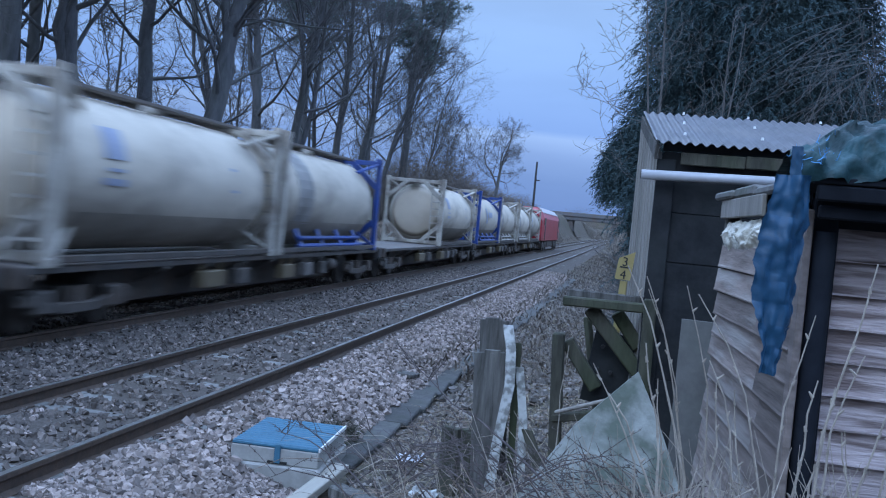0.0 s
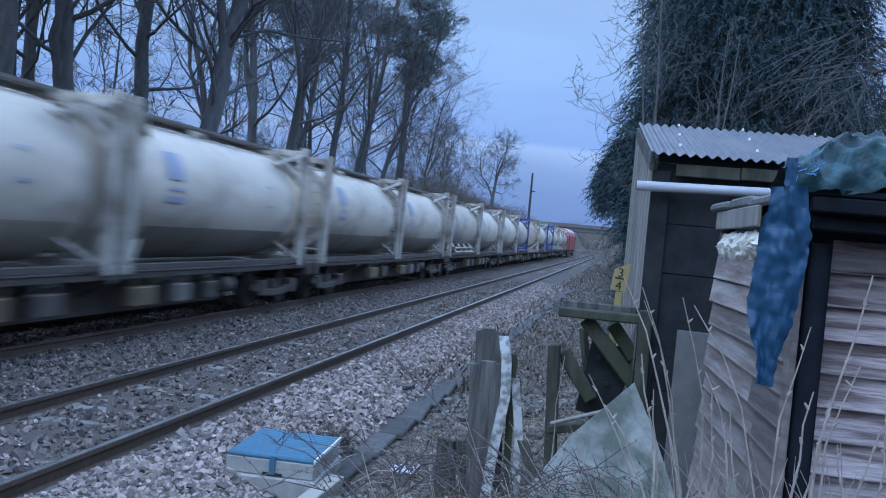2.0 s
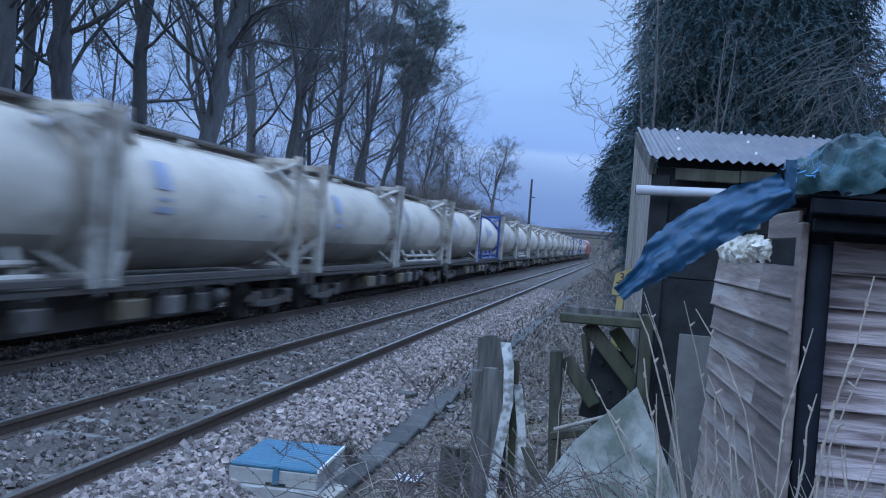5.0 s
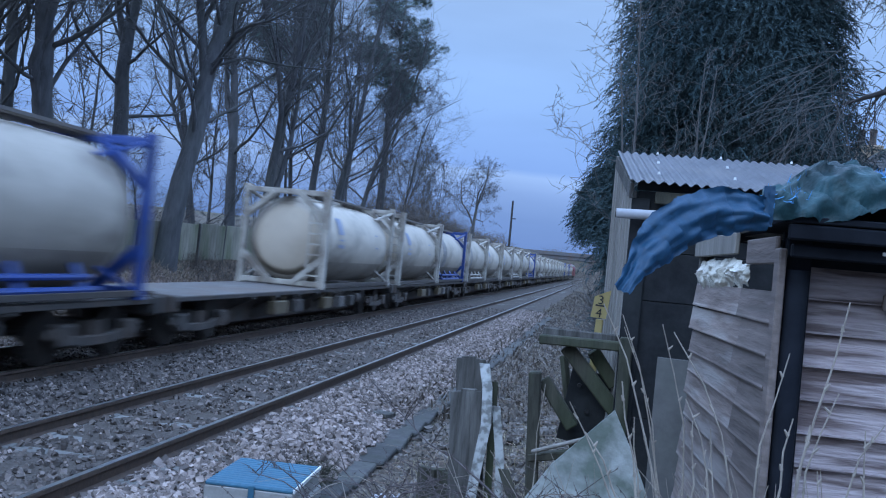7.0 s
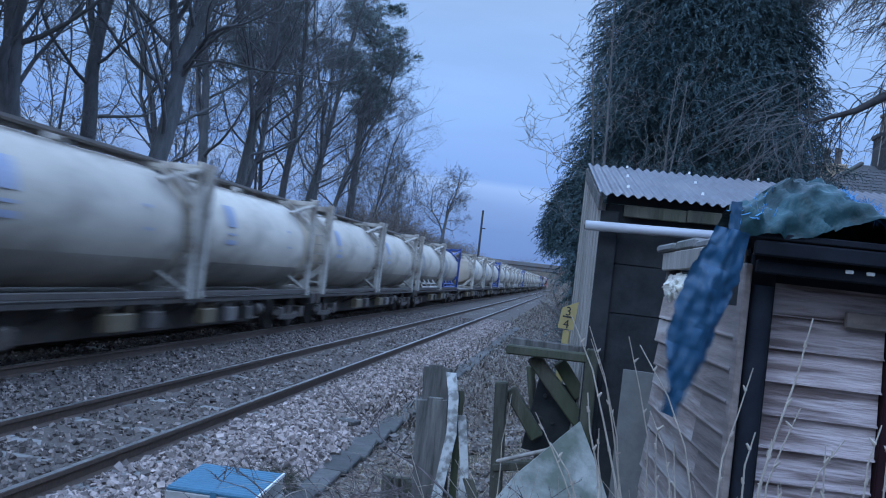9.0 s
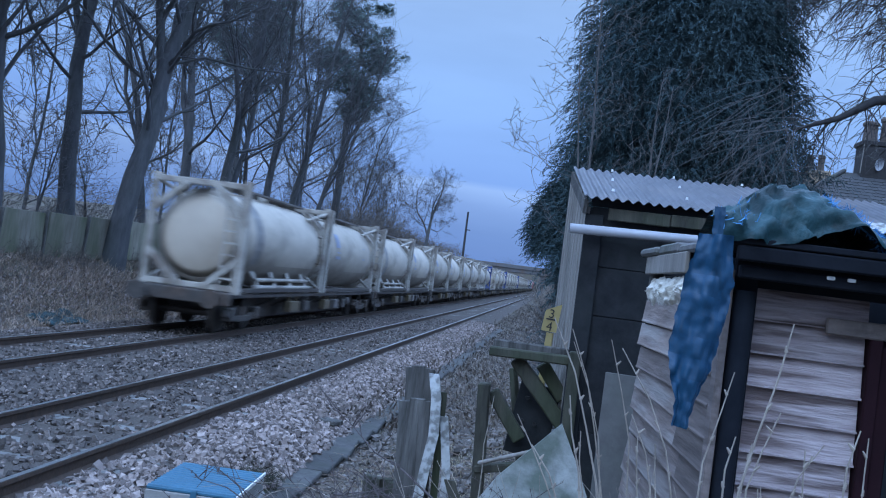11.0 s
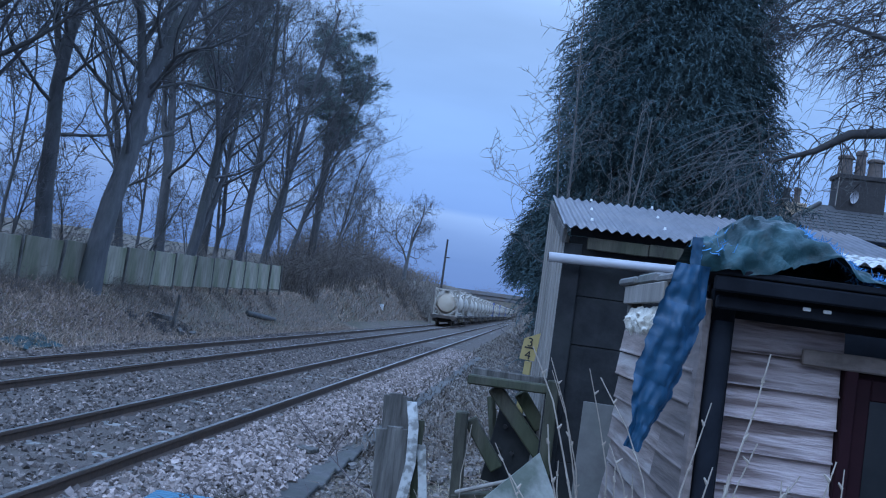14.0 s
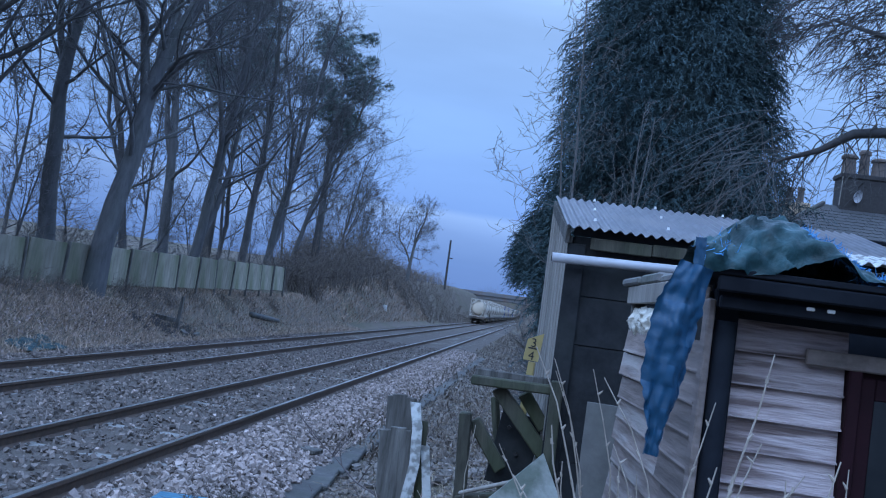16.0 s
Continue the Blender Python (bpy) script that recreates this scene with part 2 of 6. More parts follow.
    def lathe(self, profile, n=28, m=None):
        """profile: (radius, along) pairs, turned about the y axis."""
        base = len(self.v)
        for r, y in profile:
            for k in range(n):
                a = 2 * math.pi * k / n
                p = Vector((r * math.cos(a), y, r * math.sin(a)))
                self.v.append(tuple(m @ p if m else p))
        for i in range(len(profile) - 1):
            for k in range(n):
                a, b = base + i * n + k, base + i * n + (k + 1) % n
                self.f.append((a, a + n, b + n, b))
        self.f.append(tuple(base + k for k in range(n)))
        self.f.append(tuple(base + (len(profile) - 1) * n + k for k in range(n))[::-1])
        return self

    def grid(self, fn, nu, nv):
        """A sheet of (nu + 1) x (nv + 1) points fn(u, v)."""
        base = len(self.v)
        for j in range(nv + 1):
            for i in range(nu + 1):
                self.v.append(tuple(fn(i / nu, j / nv)))
        for j in range(nv):
            for i in range(nu):
                a = base + j * (nu + 1) + i
                self.f.append((a, a + 1, a + nu + 2, a + nu + 1))
        return self

    def mesh(self, name, material, smooth=False):
        me = bpy.data.meshes.new(name)
        me.from_pydata(self.v, [], self.f)
        me.materials.append(material)
        if smooth:
            me.polygons.foreach_set("use_smooth", [True] * len(me.polygons))
        me.update()
        return me


def thing(name, m=None, label="", category="", group="", kind=""):
    ob = new(name)
    ob.empty_display_size = 0.2
    if m is not None:
        ob.matrix_basis = m
    return tagged(ob, label, category, group, kind)


def part(name, geo, material, parent=None, label="", smooth=False, m=None):
    me = geo if isinstance(geo, bpy.types.Mesh) else geo.mesh(name, material, smooth)
    ob = new(name, me)
    if parent is not None:
        ob.parent = parent
    if m is not None:
        ob.matrix_basis = m
    if label:
        tagged(ob, label)
    return ob


def solid(name, geo, material, label="", category="", group="", kind="", smooth=False, m=None):
    ob = part(name, geo, material, None, "", smooth, m)
    return tagged(ob, label, category, group, kind)


# ---------------------------------------------------------------- the lie of the land
NEAR_RAIL, GAUGE, SIX_FOOT = 4.067, 1.505, 2.147
NEAR_TRACK = NEAR_RAIL + GAUGE / 2
FAR_TRACK = NEAR_RAIL + GAUGE + SIX_FOOT + GAUGE / 2


def bend(y):
    """The line's slight curve to the left."""
    return -6.0e-6 * y * y if y > 0 else 0.0


def smooth(a, b, x):
    t = min(1.0, max(0.0, (x - a) / (b - a)))
    return t * t * (3 - 2 * t)


def ground_z(x, y):
    """Height of the ground; the rails' heads lie at 0."""
    x = x - bend(y)
    z = -0.21
    # this side: shoulder of the ballast, cess, then the bank up to the sheds
    z -= 0.24 * smooth(-3.35, -2.3, x)
    z += 0.95 * smooth(-1.9, 1.2, x) * (1 - 0.25 * smooth(6, 11, y)) + 0.3 * smooth(1.5, 6, x)
    # far side: cess, spoil, bank up to the fence, higher and higher towards the bridge
    z -= 0.15 * smooth(-10.3, -11.2, x)
    bank = 1.35 + 3.4 * smooth(45, 110, y) + 1.3 * smooth(110, 200, y)
    z += (bank + 0.3) * smooth(-11.6, -14.6 - 2.5 * smooth(50, 120, y), x) + 0.6 * smooth(-17, -60, x)
    # right-hand cutting side far off
    z += (3.5 * smooth(40, 110, y) + 1.6 * smooth(110, 200, y)) * smooth(-0.5, 6.0, x)
    # the ballast is scraped away in front of the cable chamber
    z -= 0.15 * math.exp(-((x + 2.85) / 0.55) ** 2 - ((y - 7.75) / 0.6) ** 2)
    # a heap of spoil
    z += 0.42 * math.exp(-((x + 12.5) / 1.0) ** 2 - ((y - 24.0) / 5.0) ** 2)
    z += 0.06 * noise.noise((x * 0.9, y * 0.9, 0)) * smooth(0, 3, abs(x + 7.4) - 4.5) + 0.25 * noise.noise((x * 0.2, y * 0.2, 3)) * smooth(2, 8, abs(x + 7) - 6)
    return z


def spaced(stops):
    out = []
    for (a, step), (b, _) in zip(stops, stops[1:]):
        out += list(np.arange(a, b - 1e-6, step))
    return out + [stops[-1][0]]


gx = spaced([(-900, 100), (-100, 12), (-40, 3), (-19, 0.5), (-1.5, 0.3), (3, 1), (12, 6), (60, 100), (900, 1)])
gy = spaced([(-400, 60), (-40, 8), (-4, 0.6), (34, 1.2), (70, 4), (130, 10), (330, 60), (900, 300), (2400, 1)])
land = Geo()
for yy in gy:
    for xx in gx:
        land.v.append((xx + bend(min(yy, 330)), yy, ground_z(xx + bend(min(yy, 330)), min(yy, 330)) if yy < 400 else 4.0))
for j in range(len(gy) - 1):
    for i in range(len(gx) - 1):
        a = j * len(gx) + i
        land.f.append((a, a + 1, a + len(gx) + 1, a + len(gx)))
ground = solid("ground", land, M_EARTH, "brown lineside earth with dead grass", "ground", kind="structure", smooth=True)

# the bed of ballast, a sheet just above the earth
bed = Geo()
by = spaced([(-300, 20), (-10, 0.8), (60, 3), (330, 1)])
bx = spaced([(-11.2, 0.5), (-2.6, 1)])
for yy in by:
    for xx in bx:
        x2 = xx + bend(yy)
        edge = 0.05 if -10.9 < xx < -2.75 else -0.06
        bed.v.append((x2, yy, ground_z(x2, yy) + edge + 0.02 * noise.noise((xx * 2, yy * 2, 7))))
for j in range(len(by) - 1):
    for i in range(len(bx) - 1):
        a = j * len(bx) + i
        bed.f.append((a, a + 1, a + len(bx) + 1, a + len(bx)))
solid("ballast_bed", bed, M_BALLAST, "bed of grey broken stone ballast under the rails", "ballast", kind="structure", smooth=True)

# ---------------------------------------------------------------- tracks
RAIL_PROFILE = [(-0.035, 0.0), (0.035, 0.0), (0.036, -0.035), (0.012, -0.05), (0.010, -0.13), (0.07, -0.15), (0.07, -0.16), (-0.07, -0.16), (-0.07, -0.15), (-0.010, -0.13), (-0.012, -0.05), (-0.036, -0.035)]
ry = spaced([(-300, 30), (0, 5), (330, 1)])


def rail(x0, parent):
    g, top = Geo(), Geo()
    n = len(RAIL_PROFILE)
    for yy in ry:
        for px, pz in RAIL_PROFILE:
            g.v.append((x0 + bend(yy) + px, yy, pz))
        top.v += [(x0 + bend(yy) - 0.026, yy, 0.003), (x0 + bend(yy) + 0.026, yy, 0.003)]
    for i in range(len(ry) - 1):
        for k in range(n):
            a, b = i * n + k, i * n + (k + 1) % n
            g.f.append((a, b, b + n, a + n))
        top.f.append((2 * i, 2 * i + 1, 2 * i + 3, 2 * i + 2))
    r = part("rail", g, M_RAIL, parent)
    part("rail_head", top, M_RAILTOP, r, "rail head worn bright")


def make_track(name, centre, label):
    tr = thing(name, None, label, "railway track", kind="structure")
    for s in (-1, 1):
        rail(-centre + s * GAUGE / 2, tr)
    one = Geo().box((-1.25, -0.125, -0.36), (1.25, 0.125, -0.165), None, 0.025)
    one.box((-0.86, -0.1, -0.18), (-0.64, 0.1, -0.150), None, 0.01).box((0.64, -0.1, -0.18), (0.86, 0.1, -0.150), None, 0.01)
    me = one.mesh("sleeper", M_SLEEPER)
    y = 3.0
    while y < 62:
        part("sleeper", me, None, tr, m=pose(-centre + bend(y), y, random.uniform(-0.012, 0.008), 0, 0, random.uniform(-0.4, 0.4)))
        y += 0.65
    far = Geo()
    while y < 200:
        far.box((-centre + bend(y) - 1.25, y - 0.125, -0.3), (-centre + bend(y) + 1.25, y + 0.125, -0.165))
        y += 0.65
    tagged(part("far_sleepers", far, M_SLEEPER, tr), kind="stuff")
    return tr


make_track("track_near", NEAR_TRACK, "near railway track with rusty rails on concrete sleepers")
make_track("track_far", FAR_TRACK, "far railway track on which the tank train runs")


def stones(name, spots, material, label, size=(0.015, 0.034)):
    """Loose broken stones, one joined mesh."""
    ico = np.array([(x, y, z) for z in (-1, 1) for y in (-1, 1) for x in (-1, 1)]) * 0.66
    faces = np.array([(0, 2, 3), (0, 3, 1), (4, 5, 7), (4, 7, 6), (0, 1, 5), (0, 5, 4), (2, 6, 7), (2, 7, 3), (0, 4, 6), (0, 6, 2), (1, 3, 7), (1, 7, 5)])
    rng = np.random.default_rng(5)
    n = len(spots)
    s = rng.uniform(size[0], size[1], (n, 1, 1)) * rng.uniform(0.5, 1.4, (n, 1, 3))
    v = ico[None] * (1 + rng.uniform(-0.45, 0.35, (n, 8, 3))) * s
    q = rng.normal(size=(n, 4))
    q /= np.linalg.norm(q, axis=1, keepdims=True)
    w, x, y, z = q.T
    R = np.stack([1 - 2 * (y * y + z * z), 2 * (x * y - z * w), 2 * (x * z + y * w), 2 * (x * y + z * w), 1 - 2 * (x * x + z * z), 2 * (y * z - x * w), 2 * (x * z - y * w), 2 * (y * z + x * w), 1 - 2 * (x * x + y * y)], 1).reshape(n, 3, 3)
    v = np.einsum("nij,nkj->nki", R, v) + np.array(spots)[:, None]
    f = (faces[None] + 8 * np.arange(n)[:, None, None]).reshape(-1, 3)
    me = bpy.data.meshes.new(name)
    me.vertices.add(n * 8)
    me.vertices.foreach_set("co", v.ravel())
    me.loops.add(len(f) * 3)
    me.loops.foreach_set("vertex_index", f.ravel())
    me.polygons.add(len(f))
    me.polygons.foreach_set("loop_start", np.arange(0, len(f) * 3, 3))
    me.polygons.foreach_set("use_smooth", np.zeros(len(f), dtype=bool))
    me.materials.append(material)
    me.update(calc_edges=True)
    return tagged(new(name, me), label, "ballast", kind="stuff")


def ballast_spots(n, x0, x1, y0, y1, lift=0.05, power=1.0, seed=1, avoid=True):
    rng = random.Random(seed)
    out = []
    while len(out) < n:
        x, y = rng.uniform(x0, x1), y0 + (y1 - y0) * rng.random() ** power
        on_sleeper = avoid and (y - 3.0 + 0.125) % 0.65 < 0.25 and (abs(x + NEAR_TRACK) < 1.2 or abs(x + FAR_TRACK) < 1.2)
        if on_sleeper and rng.random() < 0.75:
            continue
        if avoid and min(abs(x + NEAR_TRACK - GAUGE / 2), abs(x + NEAR_TRACK + GAUGE / 2), abs(x + FAR_TRACK - GAUGE / 2), abs(x + FAR_TRACK + GAUGE / 2)) < 0.08:
            continue
        x += bend(y)
        out.append((x, y, ground_z(x, y) + lift + rng.uniform(-0.02, 0.02)))
    return out


stones("ballast_stones", ballast_spots(21000, -4.0, -2.58, 5.8, 48.0, 0.05, 2.3), M_STONE, "loose pale grey ballast stones beside the rails", (0.02, 0.046))
stones("dark_ballast_stones", ballast_spots(22000, -10.9, -4.1, 5.5, 46.0, 0.055, 1.9, 2), M_STONE_DARK, "dark oily ballast stones between and under the rails", (0.02, 0.044))
stones("scattered_pale_stones", ballast_spots(3500, -10.9, -4.1, 5.5, 40.0, 0.06, 1.7, 3), M_STONE, "paler loose stones among the dark ballast")

# ---------------------------------------------------------------- the train
PITCH, DECK = 17.5, 0.96
TANK_L = 7.75


def make_tank(frame_mat, front_mat, logo, label):
    """A framed tank container; its base centre lies at the origin, its length along y, its rear end at -y."""
    tk = thing("tank_container", None, label, "tank container", "tank containers of the train")
    h, w, L = 2.55, 1.22, TANK_L / 2
    r, zc = 1.18, 1.27
    prof = [(0.02, -3.72), (0.45, -3.70), (0.8, -3.63), (1.0, -3.53), (1.12, -3.38), (r, -3.15)]
    shell = Geo().lathe(prof + [(r, 0.0)] + [(a, -b) for a, b in prof[::-1]], 36, Matrix.Translation((0, 0, zc)))
    tank = part("tank", shell, M_TANK, tk, smooth=True)
    ends = Geo().lathe([(a + 0.004, b - 0.004) for a, b in prof[:4]], 36, Matrix.Translation((0, 0, zc)))
    part("tank_end", ends, M_TANK_END, tank, "cream dished tank end", smooth=True)
    if logo == 0:
        for y, wd in (((-2.3, 0.5),) if frame_mat is not front_mat else ((-2.6, 0.3),)):
            part("cladding_sheet", Geo().lathe([(r - 0.01, y - wd - 0.002), (r + 0.005, y - wd), (r + 0.005, y + wd), (r - 0.01, y + wd + 0.002)], 36, Matrix.Translation((0, 0, zc))), M_TANK_SOOT, tank, "sooty grey band of cladding")
    # overlay low on each side: the shell's underside shade put into colour
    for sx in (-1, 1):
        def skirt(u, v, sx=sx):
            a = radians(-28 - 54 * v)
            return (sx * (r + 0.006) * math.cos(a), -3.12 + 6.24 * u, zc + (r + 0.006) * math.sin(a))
        part("lower_cladding", Geo().grid(skirt, 1, 8), M_TANK_LOW, tank, "lower tank side with underside shade painted on, and grime stains", smooth=True)
    for s, fm in ((-1, frame_mat), (1, front_mat)):
        g = Geo()
        y = s * (L - 0.09)
        for sx in (-1, 1):
            g.box((sx * w - 0.13 if sx > 0 else -w, y - 0.09, 0.0), (sx * w if sx > 0 else -w + 0.13, y + 0.09, h), None, 0.015)
            for zz in (0.0, h):
                g.box((sx * (w - 0.075) - 0.085, y - 0.095, zz - 0.03), (sx * (w - 0.075) + 0.085, y + 0.095, zz + 0.1), None, 0.01)
            # corner braces make the opening eight-sided
            g.beam((sx * (w - 0.1), y, 0.80), (sx * (w - 0.86), y, 0.10), 0.22, 0.15, 0.01)
            g.beam((sx * (w - 0.1), y, h - 0.74), (sx * (w - 0.86), y, h - 0.06), 0.22, 0.15, 0.01)
        g.box((-w + 0.13, y - 0.07, 0.02), (w - 0.13, y + 0.07, 0.16), None, 0.012)
        g.box((-w + 0.13, y - 0.07, h - 0.1), (w - 0.13, y + 0.07, h + 0.04), None, 0.012)
        part("end_frame", g, fm, tk)
        # sloping arms from the frame's head to the shell and its skirt
        for sx in (-1, 1):
            part("brace", Geo().beam((sx * (w - 0.07), y - s * 0.08, h - 0.06), (sx * 0.78, y - s * 1.0, h - 0.38), 0.12, 0.06, 0.01), fm, tk)
            part("brace", Geo().beam((sx * (w - 0.07), y - s * 0.08, 0.1), (sx * 0.8, y - s * 0.95, 0.55), 0.1, 0.06, 0.01), fm, tk)
    ladder = Geo()
    y = -(L + 0.02)
    for x in (0.72, 1.06):
        ladder.box((x - 0.02, y - 0.03, 0.15), (x + 0.02, y + 0.02, h - 0.1))
    for i in range(8):
        ladder.box((0.72, y - 0.025, 0.3 + 0.28 * i), (1.06, y + 0.015, 0.345 + 0.28 * i))
    part("ladder", ladder, M_FRAME, tk)
    cat = Geo().box((-0.42, -L + 0.1, h + 0.0), (0.12, L - 0.1, h + 0.05)).box((0.3, -L + 0.5, h - 0.03), (0.5, L - 0.5, h + 0.02))
    for i in range(9):
        cat.box((-0.4, -3.4 + 0.85 * i, h - 0.18), (-0.36, -3.36 + 0.85 * i, h)).box((0.06, -3.4 + 0.85 * i, h - 0.18), (0.1, -3.36 + 0.85 * i, h))
    part("walkway", cat, M_DECK, tk, "dirty steel walkway along the top")
    sp = Geo()
    for sx in (-1, 1):
        sp.box((sx * (w - 0.06) - 0.05, -L + 0.18, 0.03), (sx * (w - 0.06) + 0.05, L - 0.18, 0.13), None, 0.01)
    part("bottom_rail", sp, M_GRIME, tk)
    hatch = Geo().lathe([(0.28, -0.1), (0.3, 0.0), (0.26, 0.1)], 16, Matrix.Translation((0.0, 0.3, h - 0.1)) @ Matrix.Rotation(radians(90), 4, "X"))
    part("manhole", hatch, M_FRAME, tk)
    if logo:
        for sx in (-1, 1):
            def plate(y0, y1, z0, z1):
                def fn(u, v):
                    z = z0 + (z1 - z0) * v
                    x = math.sqrt(max(0.0, (r + 0.022) ** 2 - (z - zc) ** 2))
                    return (sx * x, y0 + (y1 - y0) * u, z)
                part("painted_sign", Geo().grid(fn, 1, 6), M_LOGO, tk, "unreadable dark blue sign")
            if logo == 1:
                plate(-2.65, -2.1, 1.5, 1.95), plate(-2.68, -2.08, 1.12, 1.22), plate(-2.6, -2.15, 1.32, 1.37), plate(1.6, 1.85, 1.6, 1.65), plate(1.6, 1.9, 1.2, 1.25)
            elif logo == 2:
                plate(-1.3, -0.85, 1.05, 1.85), plate(-0.5, 0.8, 1.38, 1.66)
    if frame_mat is M_BLUE or logo == 0:
        # cradle rails under the shell
        cr_ = Geo()
        for sx in (-1, 1):
            cr_.tube([(sx * 1.1, -2.4, 0.34), (sx * 1.1, 2.4, 0.34)], 0.05, 8).tube([(sx * 1.16, -2.6, 0.16), (sx * 1.16, 2.6, 0.16)], 0.05, 8)
            for y in (-2.2, -0.7, 0.8, 2.3):
                cr_.beam((sx * 0.85, y, 0.62), (sx * 1.15, y - 0.1, 0.14), 0.14, 0.06, 0.01)
        part("cradle", cr_, front_mat, tk, "dirty cradle rails")
    return tk


def make_wagon():
    wg = thing("container_wagon", None, "low grimy flat wagon with two bogies and rusty worn deck", "wagon", "container wagons of the train")
    H = 8.45
    part("deck", Geo().box((-1.1, -H, DECK - 0.10), (1.1, H, DECK - 0.012), None, 0.01), M_DECK, wg, "worn pale steel deck")
    for sx in (-1, 1):
        g = Geo().box((sx * 1.13 - 0.03, -H, DECK - 0.11), (sx * 1.13 + 0.03, H, DECK - 0.02), None, 0.01)
        g.box((sx * 0.55 - 0.06, -5.4, 0.24), (sx * 0.55 + 0.06, 5.0, DECK - 0.11), None, 0.01)
        for k in range(7):
            g.beam((sx * 0.6, -4.6 + 1.53 * k, 0.55), (sx * 1.17, -4.6 + 1.53 * k, DECK - 0.12), 0.1, 0.06)
        part("side_girder", g, M_GRIME, wg)
        for y, l, m_ in ((-2.9, 0.9, M_YELLOW), (-1.6, 0.55, M_GRIME), (0.9, 0.7, M_YELLOW), (2.2, 0.5, M_DECK), (3.3, 0.35, M_GRIME)):
            part("equipment_box", Geo().box((sx * 1.12 - 0.1, y - l / 2, 0.42), (sx * 1.12 + 0.1, y + l / 2, 0.72), None, 0.015).box((sx * 1.12 - 0.03, y - l / 2 + 0.05, 0.72), (sx * 1.12 + 0.03, y - l / 2 + 0.1, DECK - 0.1)).box((sx * 1.12 - 0.03, y + l / 2 - 0.1, 0.72), (sx * 1.12 + 0.03, y + l / 2 - 0.05, DECK - 0.1)), m_, wg)
        part("brake_cylinder", Geo().lathe([(0.12, 4.0), (0.15, 4.03), (0.15, 4.35), (0.1, 4.4)], 14, Matrix.Translation((sx * 1.05, 0, 0.62))), M_GRIME, wg, smooth=True)
    for sy in (-1, 1):
        part("headstock", Geo().box((-1.25, sy * (H + 0.02) - 0.1, 0.68), (1.25, sy * (H + 0.02) + 0.1, DECK + 0.02), None, 0.02), M_GRIME, wg)
        for sx in (-1, 1):
            part("buffer", Geo().lathe([(0.07, 0), (0.07, 0.2), (0.22, 0.21), (0.22, 0.25)], 14, pose(sx * 0.87, sy * (H + 0.1), 0.82, 0, 0, 0 if sy > 0 else 180)), M_GRIME, wg)
        bogie = part("bogie", Geo().box((-0.9, sy * 6.9 - 0.25, 0.4), (0.9, sy * 6.9 + 0.25, 0.62)), M_GRIME, wg)
        for sx in (-1, 1):
            g = Geo()
            g.beam((sx * 1.02, sy * 6.9 - 1.25, 0.5), (sx * 1.02, sy * 6.9 - 0.45, 0.34), 0.12, 0.16, 0.02)
            g.beam((sx * 1.02, sy * 6.9 - 0.45, 0.34), (sx * 1.02, sy * 6.9 + 0.45, 0.34), 0.12, 0.16, 0.02)
            g.beam((sx * 1.02, sy * 6.9 + 0.45, 0.34), (sx * 1.02, sy * 6.9 + 1.25, 0.5), 0.12, 0.16, 0.02)
            for k in (-0.9, 0.9):
                g.box((sx * 1.02 - 0.12, sy * 6.9 + k - 0.16, 0.3), (sx * 1.02 + 0.12, sy * 6.9 + k + 0.16, 0.62), None, 0.03)
            for k in (-0.15, 0.0, 0.15):
                g.tube([(sx * 1.02, sy * 6.9 + k, 0.4), (sx * 1.02, sy * 6.9 + k, 0.64)], 0.055, 8)
            part("side_frame", g, M_GRIME, bogie)
            for k in (-0.9, 0.9):
                part("wheel", Geo().lathe([(0.40, -0.06), (0.42, 0.06), (0.45, 0.07), (0.45, 0.1), (0.36, 0.1), (0.3, 0.06), (0.1, 0.07), (0.08, 0.12)], 24,
                     Matrix.Translation((sx * 0.74, sy * 6.9 + k, 0.43)) @ Matrix.Rotation(radians(90 * sx), 4, "Z")), M_WHEEL, bogie)
        for k in (-0.9, 0.9):
            part("axle", Geo().tube([(-0.75, sy * 6.9 + k, 0.43), (0.75, sy * 6.9 + k, 0.43)], 0.08, 10), M_WHEEL, bogie)
    return wg


